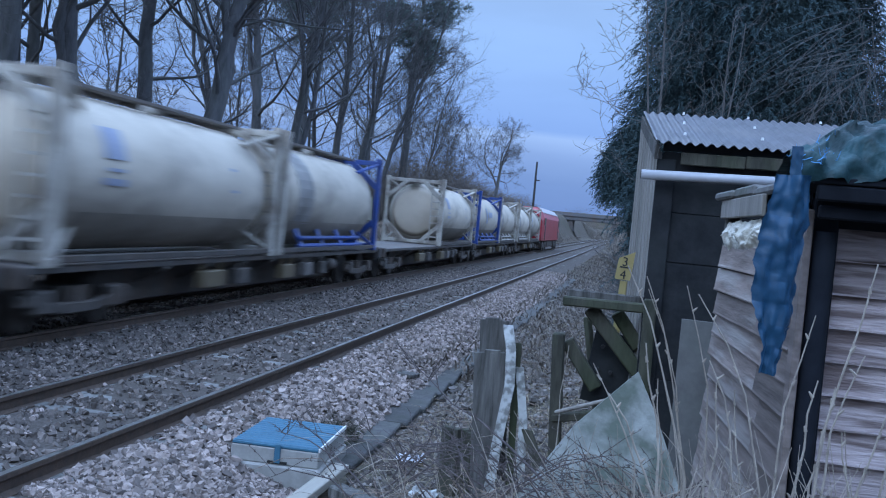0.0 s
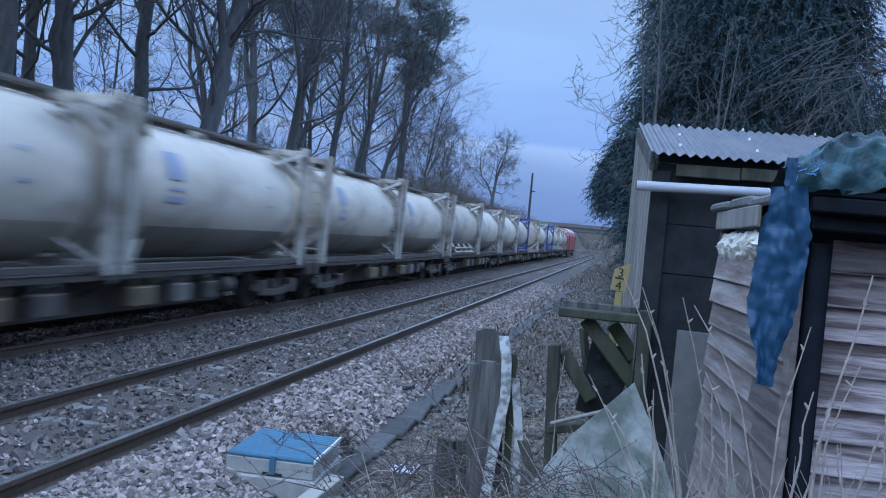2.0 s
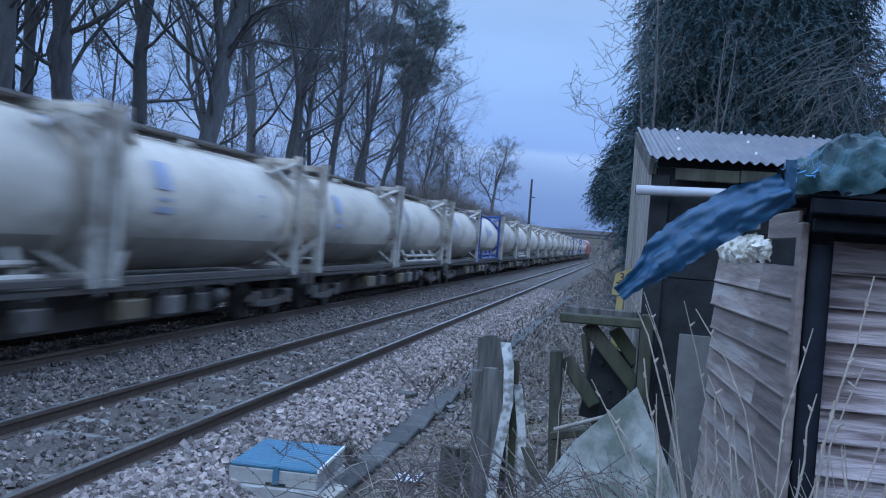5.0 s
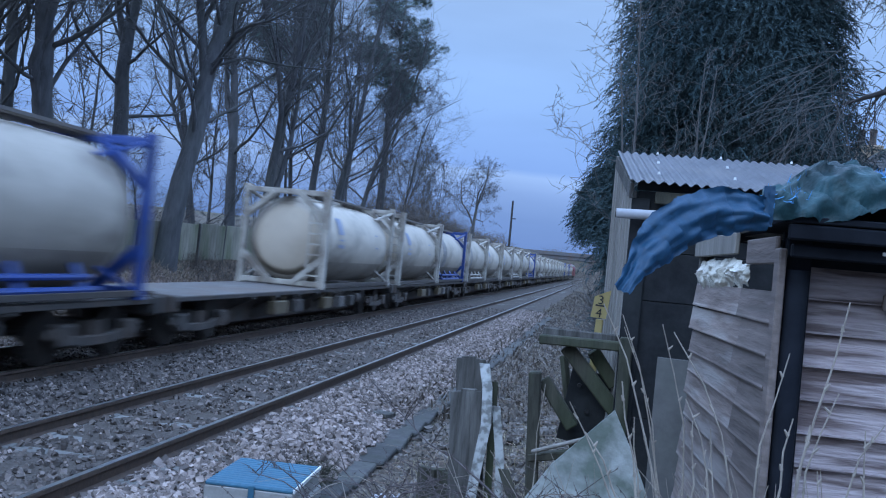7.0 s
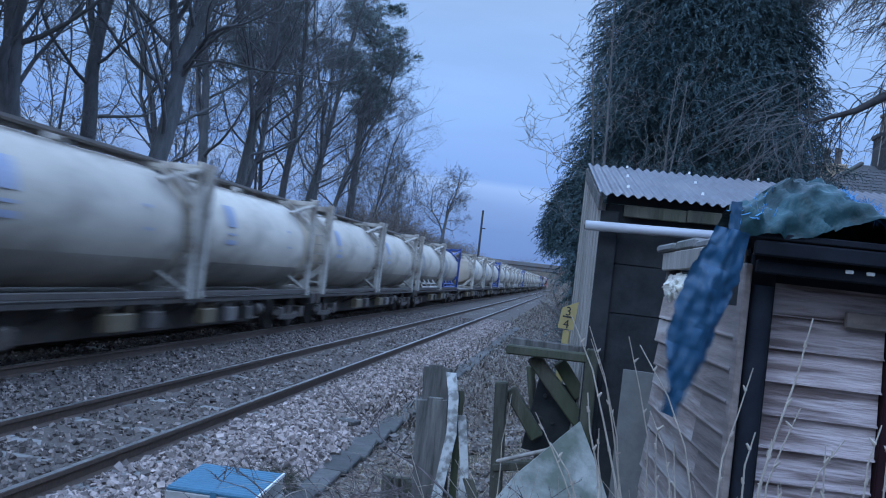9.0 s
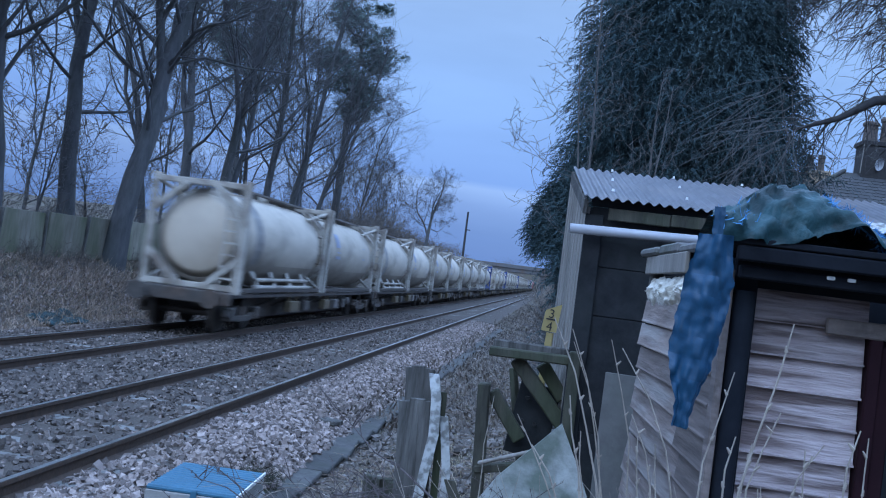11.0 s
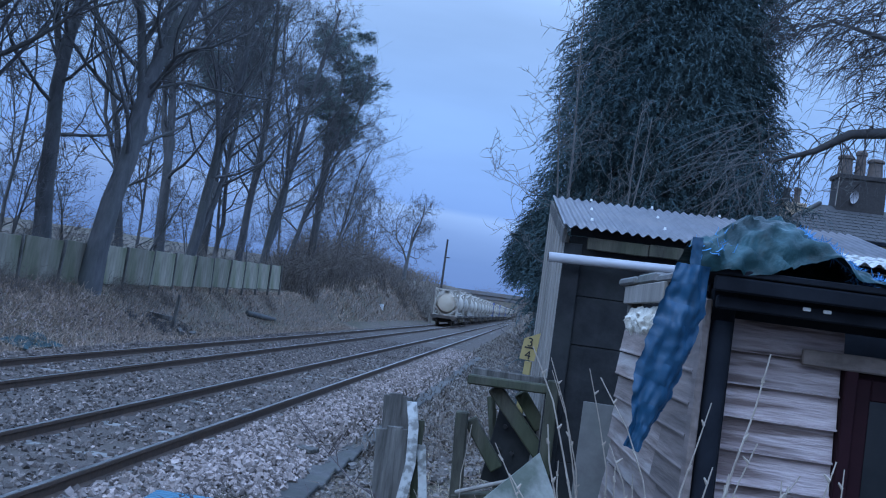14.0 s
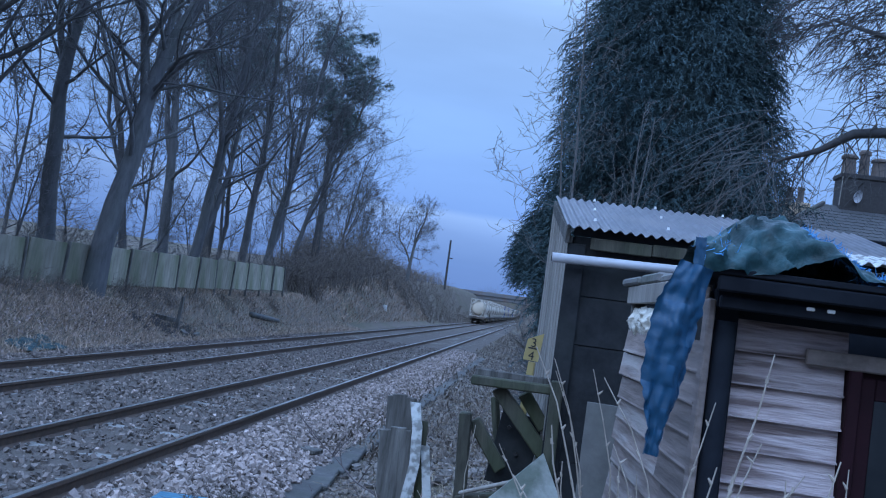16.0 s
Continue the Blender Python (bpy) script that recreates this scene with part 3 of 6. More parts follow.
def make_loco():
    lc = thing("diesel_locomotive", None, "red diesel freight locomotive with a pale roof", "locomotive")
    L, w = 10.4, 1.32
    sec = [(-w, 0.95), (-w, 2.9), (-w + 0.25, 3.45), (-0.6, 3.85), (0.6, 3.85), (w - 0.25, 3.45), (w, 2.9), (w, 0.95)]
    g = Geo()
    for y, sc in ((-L, 0.86), (-L + 1.3, 1.0), (L - 1.3, 1.0), (L, 0.86)):
        for x, z in sec:
            g.v.append((x * (0.94 if sc < 1 else 1), y, 0.95 + (z - 0.95) * sc))
    for i in range(3):
        for k in range(8):
            a, b = i * 8 + k, i * 8 + (k + 1) % 8
            g.f.append((a, b, b + 8, a + 8))
    g.f += [tuple(range(8))[::-1], tuple(range(24, 32))]
    part("body", g, M_RED, lc)
    roof = Geo()
    for y in (-L + 1.25, L - 1.25):
        for x, z in ((-w + 0.2, 3.40), (-0.62, 3.87), (0.62, 3.87), (w - 0.2, 3.40)):
            roof.v.append((x * 1.01, y, z + 0.015))
    roof.f += [(k, k + 1, k + 5, k + 4) for k in range(3)]
    part("roof", roof, M_LOCO_ROOF, lc, "pale grey locomotive roof")
    for sy in (-1, 1):
        for sx in (-1, 1):
            part("windscreen", Geo().box((sx * 0.6 - 0.45, sy * (L - 0.0) - 0.03, 2.35), (sx * 0.6 + 0.45, sy * L + 0.03, 3.0), None, 0.02), M_GLASS, lc)
            part("cab_window", Geo().box((sx * w * 0.99 - 0.03, sy * (L - 1.6) - 0.35, 2.3), (sx * w * 0.99 + 0.04, sy * (L - 1.6) + 0.35, 2.95), None, 0.02), M_GLASS, lc)
            part("cab_door", Geo().box((sx * w - 0.03, sy * (L - 2.5) - 0.33, 1.0), (sx * w + 0.03, sy * (L - 2.5) + 0.33, 2.95), None, 0.01), M_GRIME, lc)
            part("marker_light", Geo().box((sx * 0.85 - 0.1, sy * L - 0.03, 1.3), (sx * 0.85 + 0.1, sy * L + 0.03, 1.5), None, 0.02), M_FRAME, lc)
        bg = Geo().box((-1.2, sy * 6.5 - 2.2, 0.25), (1.2, sy * 6.5 + 2.2, 0.8), None, 0.08)
        bogie = part("bogie", bg, M_GRIME, lc)
        for k in (-1.7, 0.0, 1.7):
            for sx in (-1, 1):
                part("wheel", Geo().lathe([(0.5, -0.06), (0.53, 0.06), (0.4, 0.1), (0.1, 0.12)], 24, Matrix.Translation((sx * 1.16, sy * 6.5 + k, 0.52)) @ Matrix.Rotation(radians(90 * sx), 4, "Z")), M_WHEEL, bogie)
    part("fuel_tank", Geo().box((-1.2, -3.2, 0.3), (1.2, 3.2, 0.95), None, 0.1), M_GRIME, lc)
    return lc


# the order of the train, from its head: two slots a wagon; letters give the kind of tank, a dot is an empty slot
SLOTS = "accba.BaacaaaacabacaacBaa.Bcaaaaacac"
HEAD = 79.9       # front of the first wagon when the clip begins
SPEED = 23.2
make = {
    "a": lambda: make_tank(M_FRAME, M_FRAME, 1, "dirty white tank container with a small blue sign"),
    "b": lambda: make_tank(M_BLUE, M_BLUE, 2, "dirty white tank container in blue end frames with blue bars"),
    "B": lambda: make_tank(M_FRAME, M_BLUE, 0, "dirty white tank container with one blue end frame"),
    "c": lambda: make_tank(M_FRAME, M_FRAME, 0, "dirty white tank container on low cradle rails"),
}
protos, rolling = {}, []
wagon_proto = None
for i in range(len(SLOTS) // 2):
    y0 = HEAD - PITCH * (i + 0.5)
    if wagon_proto is None:
        wagon_proto = wg = make_wagon()
    else:
        wg = copy_thing(wagon_proto, Matrix.Identity(4))
    rolling.append((wg, y0, 0.0))
    for j in (0, 1):
        kind = SLOTS[2 * i + j]
        if kind == ".":
            continue
        if kind not in protos:
            protos[kind] = tk = make[kind]()
        else:
            tk = copy_thing(protos[kind], Matrix.Identity(4))
        rolling.append((tk, y0 + (4.05 if j == 0 else -4.05), DECK))
rolling.append((make_loco(), HEAD + 11.0, 0.0))


def on_line(y, z, half=6.0):
    a, b = bend(y - half), bend(y + half)
    return pose(-FAR_TRACK + (a + b) / 2, y, z, 0, 0, -math.degrees(math.atan2(b - a, 2 * half)))


# ---------------------------------------------------------------- trees
def bare_tree(seed, height, radius, lean=(0, 0), levels=4, fork=0.35, wander=0.07, spread=0.62, clear=0.2, kids_of=(20, 9, 7, 5), thin=0.0078, leaders=2, reach=0.32):
    """Trunk, limbs and twigs of a bare tree: three meshes. Side branches leave at an angle and curve upwards."""
    rng = random.Random(seed)
    trunk, limbs, twigs = Geo(), Geo(), Geo()

    def grow(p, d, length, r, level, kids, rise=0.0):
        n = (12, 8, 4, 2, 1)[level]
        bendiness = (wander, 0.2, 0.27, 0.3, 0.3)[level]
        lift = (0.03, 0.1, 0.1, 0.07, 0.0)[level] + rise
        end = max(thin * 0.5, r * (0.2, 0.12, 0.2, 0.3, 0.3)[level])
        pts, rad = [Vector(p)], [r]
        cur, pos = Vector(d).normalized(), Vector(p)
        for i in range(n):
            cur = (cur + Vector((rng.gauss(0, bendiness), rng.gauss(0, bendiness), rng.gauss(lift, bendiness * 0.7)))).normalized()
            pos = pos + cur * length / n
            pts.append(pos.copy())
            rad.append(r + (end - r) * ((i + 1) / n) ** 0.85)
        if level == 0:
            rad[0] *= 1.2
            trunk.tube(pts, rad, 10, cap=False)
        elif level <= 2:
            limbs.tube(pts, rad, 6 if level == 1 else 4, cap=False)
        else:
            twigs.spike(pts, rad)
        if level >= levels:
            return
        turn = rng.uniform(0, 6.28)
        for k in range(kids):
            low = clear if level == 0 else 0.12
            t = low + (1 - low) * (k + rng.uniform(0.1, 0.9)) / kids
            leader = level == 0 and fork and k < leaders
            if leader:
                t = min(0.9, fork * (0.8 + 0.55 * k) + rng.uniform(-0.05, 0.05))
            i = min(int(t * n), n - 1)
            base = pts[i].lerp(pts[i + 1], t * n - i)
            axis = (pts[i + 1] - pts[i]).normalized()
            side = axis.orthogonal().normalized()
            turn += 2.4 + rng.gauss(0, 0.5)
            side.rotate(Matrix.Rotation(turn, 3, axis))
            if leader:
                out = rng.uniform(0.2, 0.36)
                grow(base, axis * math.cos(out) + side * math.sin(out), length * (1.04 - t) * rng.uniform(0.85, 1.05), rad[i] * rng.uniform(0.6, 0.78), 1, kids + 2, 0.22)
                continue
            out = (1.25 - 0.55 * t if level == 0 else rng.uniform(0.55, 1.05)) * spread / 0.62 * rng.uniform(0.85, 1.15)
            nd = axis * math.cos(out) + side * math.sin(out)
            if level == 0:
                nl = height * reach * (1.1 - 0.72 * t) * rng.uniform(0.75, 1.15)
            else:
                nl = length * (0.56 - 0.28 * t) * rng.uniform(0.75, 1.3)
            nr = max(thin, rad[i] * (rng.uniform(0.24, 0.42) if level == 0 else rng.uniform(0.38, 0.58)))
            if level >= 2:
                nr = thin * (1.0 if level == 2 else 0.8)
            grow(base, nd, nl, nr, level + 1, kids_of[level + 1] if level + 1 < len(kids_of) else 0)

    grow((0, 0, -0.3), (lean[0], lean[1], 1), height * 0.9, radius, 0, kids_of[0])
    return trunk.mesh("trunk", M_BARK, True), limbs.mesh("limbs", M_BARK, True), twigs.mesh("twigs", M_TWIG)


def plant(meshes, x, y, label, turn=0, scale=1.0, z=None, name="bare_tree", group="bare trees behind the fence", tilt=0.0):
    tr = thing(name, pose(x, y, ground_z(x, y) if z is None else z, 0, tilt, 0) @ pose(0, 0, 0, 0, 0, turn), label, "tree", group)
    for me, nm in zip(meshes, ("trunk", "limb_work", "twig_work")):
        ob = part(nm, me, None, tr)
        ob.scale = (scale, scale, scale)
        if nm == "twig_work":
            tagged(ob, "mass of fine bare twigs", kind="stuff")
    return tr


variants = [bare_tree(11, 21, 0.33, (0.02, 0.0), fork=0.42, clear=0.16), bare_tree(12, 22, 0.41, (0.07, 0.02), fork=0.3, clear=0.14, reach=0.36), bare_tree(13, 19, 0.23, (-0.02, 0.0), spread=0.55, leaders=1, fork=0.3),
            bare_tree(14, 19, 0.25, (0.12, 0.0), spread=0.58, fork=0.2, clear=0.18), bare_tree(15, 16, 0.16, (0.0, 0.0), spread=0.55, clear=0.12, leaders=1, fork=0.25)]
# bearing (degrees from the line's direction), place along the line's left side, kind, scale
for bearing, x, kind, sc, turn in ((-45, -15.2, 0, 1.0, 10), (-41, -16.2, 2, 1.1, 50), (-37.6, -15.6, 0, 1.0, 95), (-35.5, -17.5, 3, 1.0, 200), (-33.3, -16.0, 1, 0.9, 140), (-29.3, -16.0, 0, 1.0, 0),
                                   (-26.5, -13.78, 1, 0.93, 330), (-25.0, -19, 2, 1.0, 70), (-23.0, -16.2, 2, 1.15, 20), (-21.6, -16.4, 3, 1.1, 0), (-19.8, -19, 4, 1.1, 33), (-18.3, -17.2, 2, 1.15, 160),
                                   (-17.2, -17.6, 3, 1.1, 15), (-15.6, -18.0, 2, 0.95, 250), (-14.2, -18.5, 4, 0.9, 80), (-12.7, -18.2, 4, 0.9, 120)):
    y = x / math.tan(radians(bearing))
    plant(variants[kind], x, y, "tall bare winter tree with dark trunk and fine twigs", turn, sc, tilt=2 + 5 * ((kind + turn) % 3) / 2)

# low growth among the trunks, behind the fence
bush = [bare_tree(71, 6.5, 0.07, (0.1, 0), 3, spread=0.75, clear=0.05, kids_of=(14, 8, 6)), bare_tree(72, 5.5, 0.06, (-0.1, 0), 3, spread=0.8, clear=0.05, kids_of=(14, 8, 6))]
for k, bearing in enumerate((-43, -38.8, -34.6, -31, -28, -25.6, -23.8, -21.2, -19.2, -17.8, -16, -14.4)):
    x = -16.8 - 0.9 * (k % 3)
    plant(bush[k % 2], x, x / math.tan(radians(bearing)), "low bare shrub among the tree trunks", 47 * k, 0.75 + 0.25 * (k % 4) / 3, name="bare_shrub", group="shrubs behind the fence")

# ---------------------------------------------------------------- more materials
M_BLACKWALL = mat("black_felt_board", (0.014, 0.015, 0.0165), (0.032, 0.033, 0.035), 7, 0.85, 0.25, stain=(0.04, 0.043, 0.042), stain_scale=2.6, stain_amount=0.5, spec=0.12)
M_GREYWOOD = mat("silvered_wood", (0.17, 0.153, 0.132), (0.34, 0.31, 0.275), 9, 0.9, 0.5, stretch=(1, 1, 0.12), stain=(0.10, 0.09, 0.075), stain_scale=1.2)
M_MOSSWOOD = mat("mossy_wood", (0.026, 0.025, 0.018), (0.088, 0.081, 0.06), 11, 0.95, 0.6, stretch=(1, 1, 0.2), stain=(0.04, 0.058, 0.022), stain_scale=2.2, stain_amount=0.7)
M_DARKWOOD = mat("old_dark_wood", (0.03, 0.028, 0.025), (0.18, 0.17, 0.155), 17, 0.95, 0.9, stretch=(1, 1, 0.1), stain=(0.04, 0.035, 0.03), stain_scale=1.5)
M_PINKPLANK = mat("peeling_pink_paint", (0.27, 0.212, 0.208), (0.52, 0.44, 0.436), 30, 0.8, 0.7, stretch=(0.13, 1, 1.3), stain=(0.09, 0.058, 0.052), stain_scale=15, stain_amount=0.85, edge=(0.49, 0.60), obj_random=0.22)
M_BROWNPLANK = mat("bare_shiplap", (0.12, 0.092, 0.08), (0.31, 0.245, 0.215), 12, 0.85, 0.6, stretch=(1, 0.12, 1.1), stain=(0.34, 0.305, 0.28), stain_scale=9.0, stain_amount=0.75, edge=(0.47, 0.62), obj_random=0.25)
M_WETPLANK = mat("damp_dark_shiplap", (0.10, 0.078, 0.068), (0.25, 0.198, 0.174), 8, 0.75, 0.5, stretch=(1, 0.15, 1.4), stain=(0.10, 0.08, 0.07), stain_scale=18.0, stain_amount=0.5, obj_random=0.25)
M_BLACKPAINT = mat("black_paint", (0.007, 0.008, 0.011), (0.016, 0.018, 0.023), 6, 0.85, 0.15, spec=0.08)
M_DOOR = mat("maroon_door_paint", (0.014, 0.006, 0.008), (0.024, 0.009, 0.012), 6, 0.7, 0.1, spec=0.08)
M_TIN = mat("corrugated_sheet", (0.07, 0.07, 0.078), (0.15, 0.15, 0.164), 5, 0.55, 0.12, metal=0.0, stain=(0.16, 0.15, 0.15), stain_scale=2.0, stain_amount=0.6)
M_PIPE = mat("grey_plastic_pipe", (0.36, 0.36, 0.38), (0.46, 0.46, 0.48), 4, 0.4, 0.03)
M_SLAB = mat("grey_cement_slab", (0.10, 0.097, 0.093), (0.19, 0.183, 0.175), 9, 0.9, 0.35, stain=(0.08, 0.09, 0.06), stain_scale=2.5)
M_BOARD = mat("grey_plain_board", (0.10, 0.096, 0.09), (0.16, 0.153, 0.145), 8, 0.85, 0.15, stain=(0.12, 0.125, 0.11), stain_scale=3)
M_TROUGH = mat("old_trough_concrete", (0.042, 0.04, 0.038), (0.10, 0.094, 0.089), 9, 0.9, 0.35, stain=(0.05, 0.055, 0.04), stain_scale=2.5, obj_random=0.3)
M_TARP = mat("blue_tarpaulin", (0.004, 0.03, 0.068), (0.009, 0.060, 0.128), 16, 0.5, 0.3, stain=(0.02, 0.075, 0.12), stain_scale=1.6, stain_amount=0.4, bump_scale=11)
M_TARP_TOP = mat("faded_green_tarpaulin", (0.004, 0.018, 0.021), (0.014, 0.045, 0.05), 6, 0.5, 0.9, stain=(0.04, 0.10, 0.115), stain_scale=11.0, stain_amount=0.6, spec=0.25, bump_scale=9)
M_FRAY = mat("frayed_blue_threads", (0.06, 0.22, 0.48), (0.12, 0.34, 0.62), 5, 0.8, 0.0)
M_WOOL = mat("insulation_wool", (0.5, 0.46, 0.38), (0.72, 0.69, 0.62), 14, 1.0, 0.8, stain=(0.3, 0.25, 0.16), stain_scale=6)
M_BOXLID = mat("blue_grp_lid", (0.036, 0.115, 0.172), (0.05, 0.15, 0.222), 8, 0.6, 0.1, stain=(0.04, 0.10, 0.15), stain_scale=2.0, stain_amount=0.4)
M_BOXWALL = mat("pale_chamber_wall", (0.24, 0.232, 0.215), (0.36, 0.348, 0.325), 8, 0.8, 0.2, stain=(0.11, 0.10, 0.085), stain_scale=2.5)
M_LIGHTPLANK = mat("pale_sawn_timber", (0.29, 0.265, 0.22), (0.40, 0.365, 0.31), 9, 0.85, 0.3, stretch=(1, 0.15, 1), stain=(0.2, 0.18, 0.14), stain_scale=2)
M_CLOUDY = mat("algae_plastic_sheet", (0.22, 0.235, 0.215), (0.44, 0.455, 0.43), 8, 0.45, 0.4, stain=(0.10, 0.13, 0.10), stain_scale=4.5, stain_amount=0.8, edge=(0.45, 0.6))
M_WHITEPAINT = mat("flaking_white_paint", (0.42, 0.42, 0.40), (0.56, 0.56, 0.54), 9, 0.8, 0.4, stain=(0.16, 0.155, 0.14), stain_scale=14, stain_amount=0.85, edge=(0.44, 0.58))
M_SIGN = mat("mile_sign_yellow", (0.29, 0.22, 0.08), (0.37, 0.29, 0.12), 6, 0.5, 0.05, stain=(0.3, 0.24, 0.1), stain_scale=6)
M_BLACK = mat("black_lettering", (0.012, 0.012, 0.012), (0.02, 0.02, 0.02), 5, 0.6, 0.0)
M_ROOFTILE = mat("slate_roof", (0.028, 0.027, 0.028), (0.058, 0.055, 0.056), 6, 0.9, 0.2, stain=(0.08, 0.09, 0.06), stain_scale=0.8, obj_random=0.15)
M_BRICK = mat("sooty_chimney_brick", (0.024, 0.022, 0.022), (0.05, 0.045, 0.043), 9, 0.9, 0.5)
M_BUFFBRICK = mat("buff_brick", (0.30, 0.235, 0.16), (0.42, 0.34, 0.25), 9, 0.9, 0.5)
M_POT = mat("clay_chimney_pot", (0.085, 0.068, 0.06), (0.13, 0.105, 0.09), 7, 0.85, 0.2)
M_BRIDGE = mat("bridge_girder", (0.10, 0.10, 0.105), (0.17, 0.165, 0.165), 3, 0.85, 0.2, stain=(0.16, 0.10, 0.07), stain_scale=0.5)
M_STEM = mat("dead_stem", (0.20, 0.165, 0.135), (0.40, 0.345, 0.285), 8, 0.85, 0.0, island=0.35)
M_BRAMBLE = mat("bramble_cane", (0.13, 0.095, 0.075), (0.25, 0.19, 0.15), 8, 0.85, 0.0, island=0.35)
M_STRAW = mat("dead_grass", (0.22, 0.18, 0.115), (0.40, 0.34, 0.235), 3, 0.9, 0.0, island=0.4)
M_BANKGRASS = mat("matted_dead_grass", (0.19, 0.14, 0.108), (0.38, 0.29, 0.22), 3, 0.9, 0.0, island=0.5)
M_PALEBARK = mat("pale_sapling_bark", (0.07, 0.067, 0.065), (0.14, 0.133, 0.127), 8, 0.9, 0.0)
M_BRUSH = mat("thicket_twigs", (0.10, 0.082, 0.07), (0.18, 0.15, 0.125), 3, 0.95, 0.0, island=0.3)
M_POLE = mat("creosoted_pole", (0.028, 0.027, 0.028), (0.058, 0.056, 0.057), 6, 0.9, 0.3)
M_WHITE = mat("scuffed_white", (0.6, 0.6, 0.58), (0.75, 0.75, 0.73), 6, 0.7, 0.1)

# ---------------------------------------------------------------- far side: fence, trees, bank
fence = thing("panel_fence", None, "long weathered panel fence along the top of the far bank", "fence")
fence_y = 12.0
panel = Geo().box((-0.025, -1.05, 0.0), (0.02, 1.05, 1.28), None, 0.008)
panel.grid(lambda u, v: (0.022 + 0.006 * abs(math.sin(u * 9 * math.pi)), -1.04 + 2.08 * u, 0.01 + 1.26 * v), 54, 1)
panel_mesh = panel.mesh("panel", M_PANELFENCE)
post_mesh = Geo().box((-0.05, -0.035, -0.3), (0.055, 0.035, 1.33), None, 0.01).mesh("post", M_DARKWOOD)
while fence_y < 49.5:
    zb = 0.98 + 0.0215 * (fence_y - 20)
    lean = random.uniform(-2.5, 2.5)
    part("panel", panel_mesh, None, fence, m=pose(-14.0 + random.uniform(-0.04, 0.04), fence_y, zb, 0, lean, random.uniform(-2, 2)))
    part("post", post_mesh, None, fence, m=pose(-13.97, fence_y + 1.08, zb, random.uniform(-2, 2), lean, 0))
    fence_y += 2.17

plant(bare_tree(31, 13, 0.3, (0.03, 0), levels=4, spread=0.85, clear=0.2, kids_of=(18, 8, 6, 4), thin=0.015, fork=0.3, reach=0.46), -15.0, 104.0, "lone bare tree on the cutting side", 40, 0.8, z=4.4)
thin = [bare_tree(40 + k, 13 - k, 0.11 - 0.01 * k, spread=0.6, clear=0.06, leaders=1, kids_of=(16, 8, 5, 4), thin=0.014) for k in (1, 2, 3)]
for bearing, x, k, sc in ((-40, -20, 0, 1.1), (-31.5, -21, 2, 1.2), (-24.2, -22, 1, 1.2), (-16, -22, 0, 1.2),
                          (-12.2, -18.5, 2, 1.2), (-11.4, -19, 1, 1.0), (-10.9, -18.5, 2, 0.95), (-10.4, -19.5, 0, 0.8)):
    plant(thin[k], x, x / math.tan(radians(bearing)), "slim bare tree with fine twigs in the wood", random.uniform(0, 360), sc)


def pine(x, y, z0, label, seed=77):
    """A Scots pine: bare trunk, crooked limbs, needle clumps in the crown."""
    rng = random.Random(seed)
    tr = thing("pine_tree", pose(x, y, z0), label, "tree")
    trunk = Geo().tube([(0, 0, -0.3), (0.15, 0, 5), (0.1, 0.1, 10), (0.5, 0, 15), (0.7, 0, 19)], [0.34, 0.28, 0.22, 0.15, 0.05], 9)
    part("trunk", trunk, M_BARK, tr, smooth=True)
    limbs, clumps = Geo(), Geo()
    for i in range(40):
        z = rng.uniform(10.5, 19.5)
        a = rng.uniform(0, 2 * math.pi)
        reach = rng.uniform(1.2, 2.9) * (1.25 - abs(z - 15.0) / 8)
        base = Vector((0.4, 0, z - 0.8))
        tip = base + Vector((math.cos(a) * reach, math.sin(a) * reach, rng.uniform(0.3, 1.4)))
        mid = base.lerp(tip, 0.5) + Vector((0, 0, rng.uniform(-0.3, 0.2)))
        limbs.tube([base, mid, tip], [0.09, 0.06, 0.03], 5)
        for k in range(8 if z > 12.5 else 3):
            c = tip.lerp(mid, rng.uniform(0, 0.9)) + Vector((rng.gauss(0, 0.6), rng.gauss(0, 0.6), rng.gauss(0.15, 0.35)))
            rad = rng.uniform(0.4, 0.85)
            for n in range(150):
                d = Vector((rng.gauss(0, 1), rng.gauss(0, 1), rng.gauss(0.3, 0.7))).normalized()
                p = c + Vector((d.x * rad, d.y * rad, d.z * rad * 0.6)) * rng.uniform(0.3, 1.0)
                s = d.orthogonal().normalized() * 0.035
                b = len(clumps.v)
                clumps.v += [tuple(p - s), tuple(p + s), tuple(p + d * rng.uniform(0.12, 0.26))]
                clumps.f.append((b, b + 1, b + 2))
    part("limb_work", limbs, M_BARK, tr)
    part("crown", clumps, M_PINE, tr, "dark green needle clumps")


pine(-16.8, 67.0, 2.2, "tall Scots pine with ragged dark green crown")
pine(-22.4, 60.0, 2.2, "tall Scots pine with ragged dark green crown", 78)


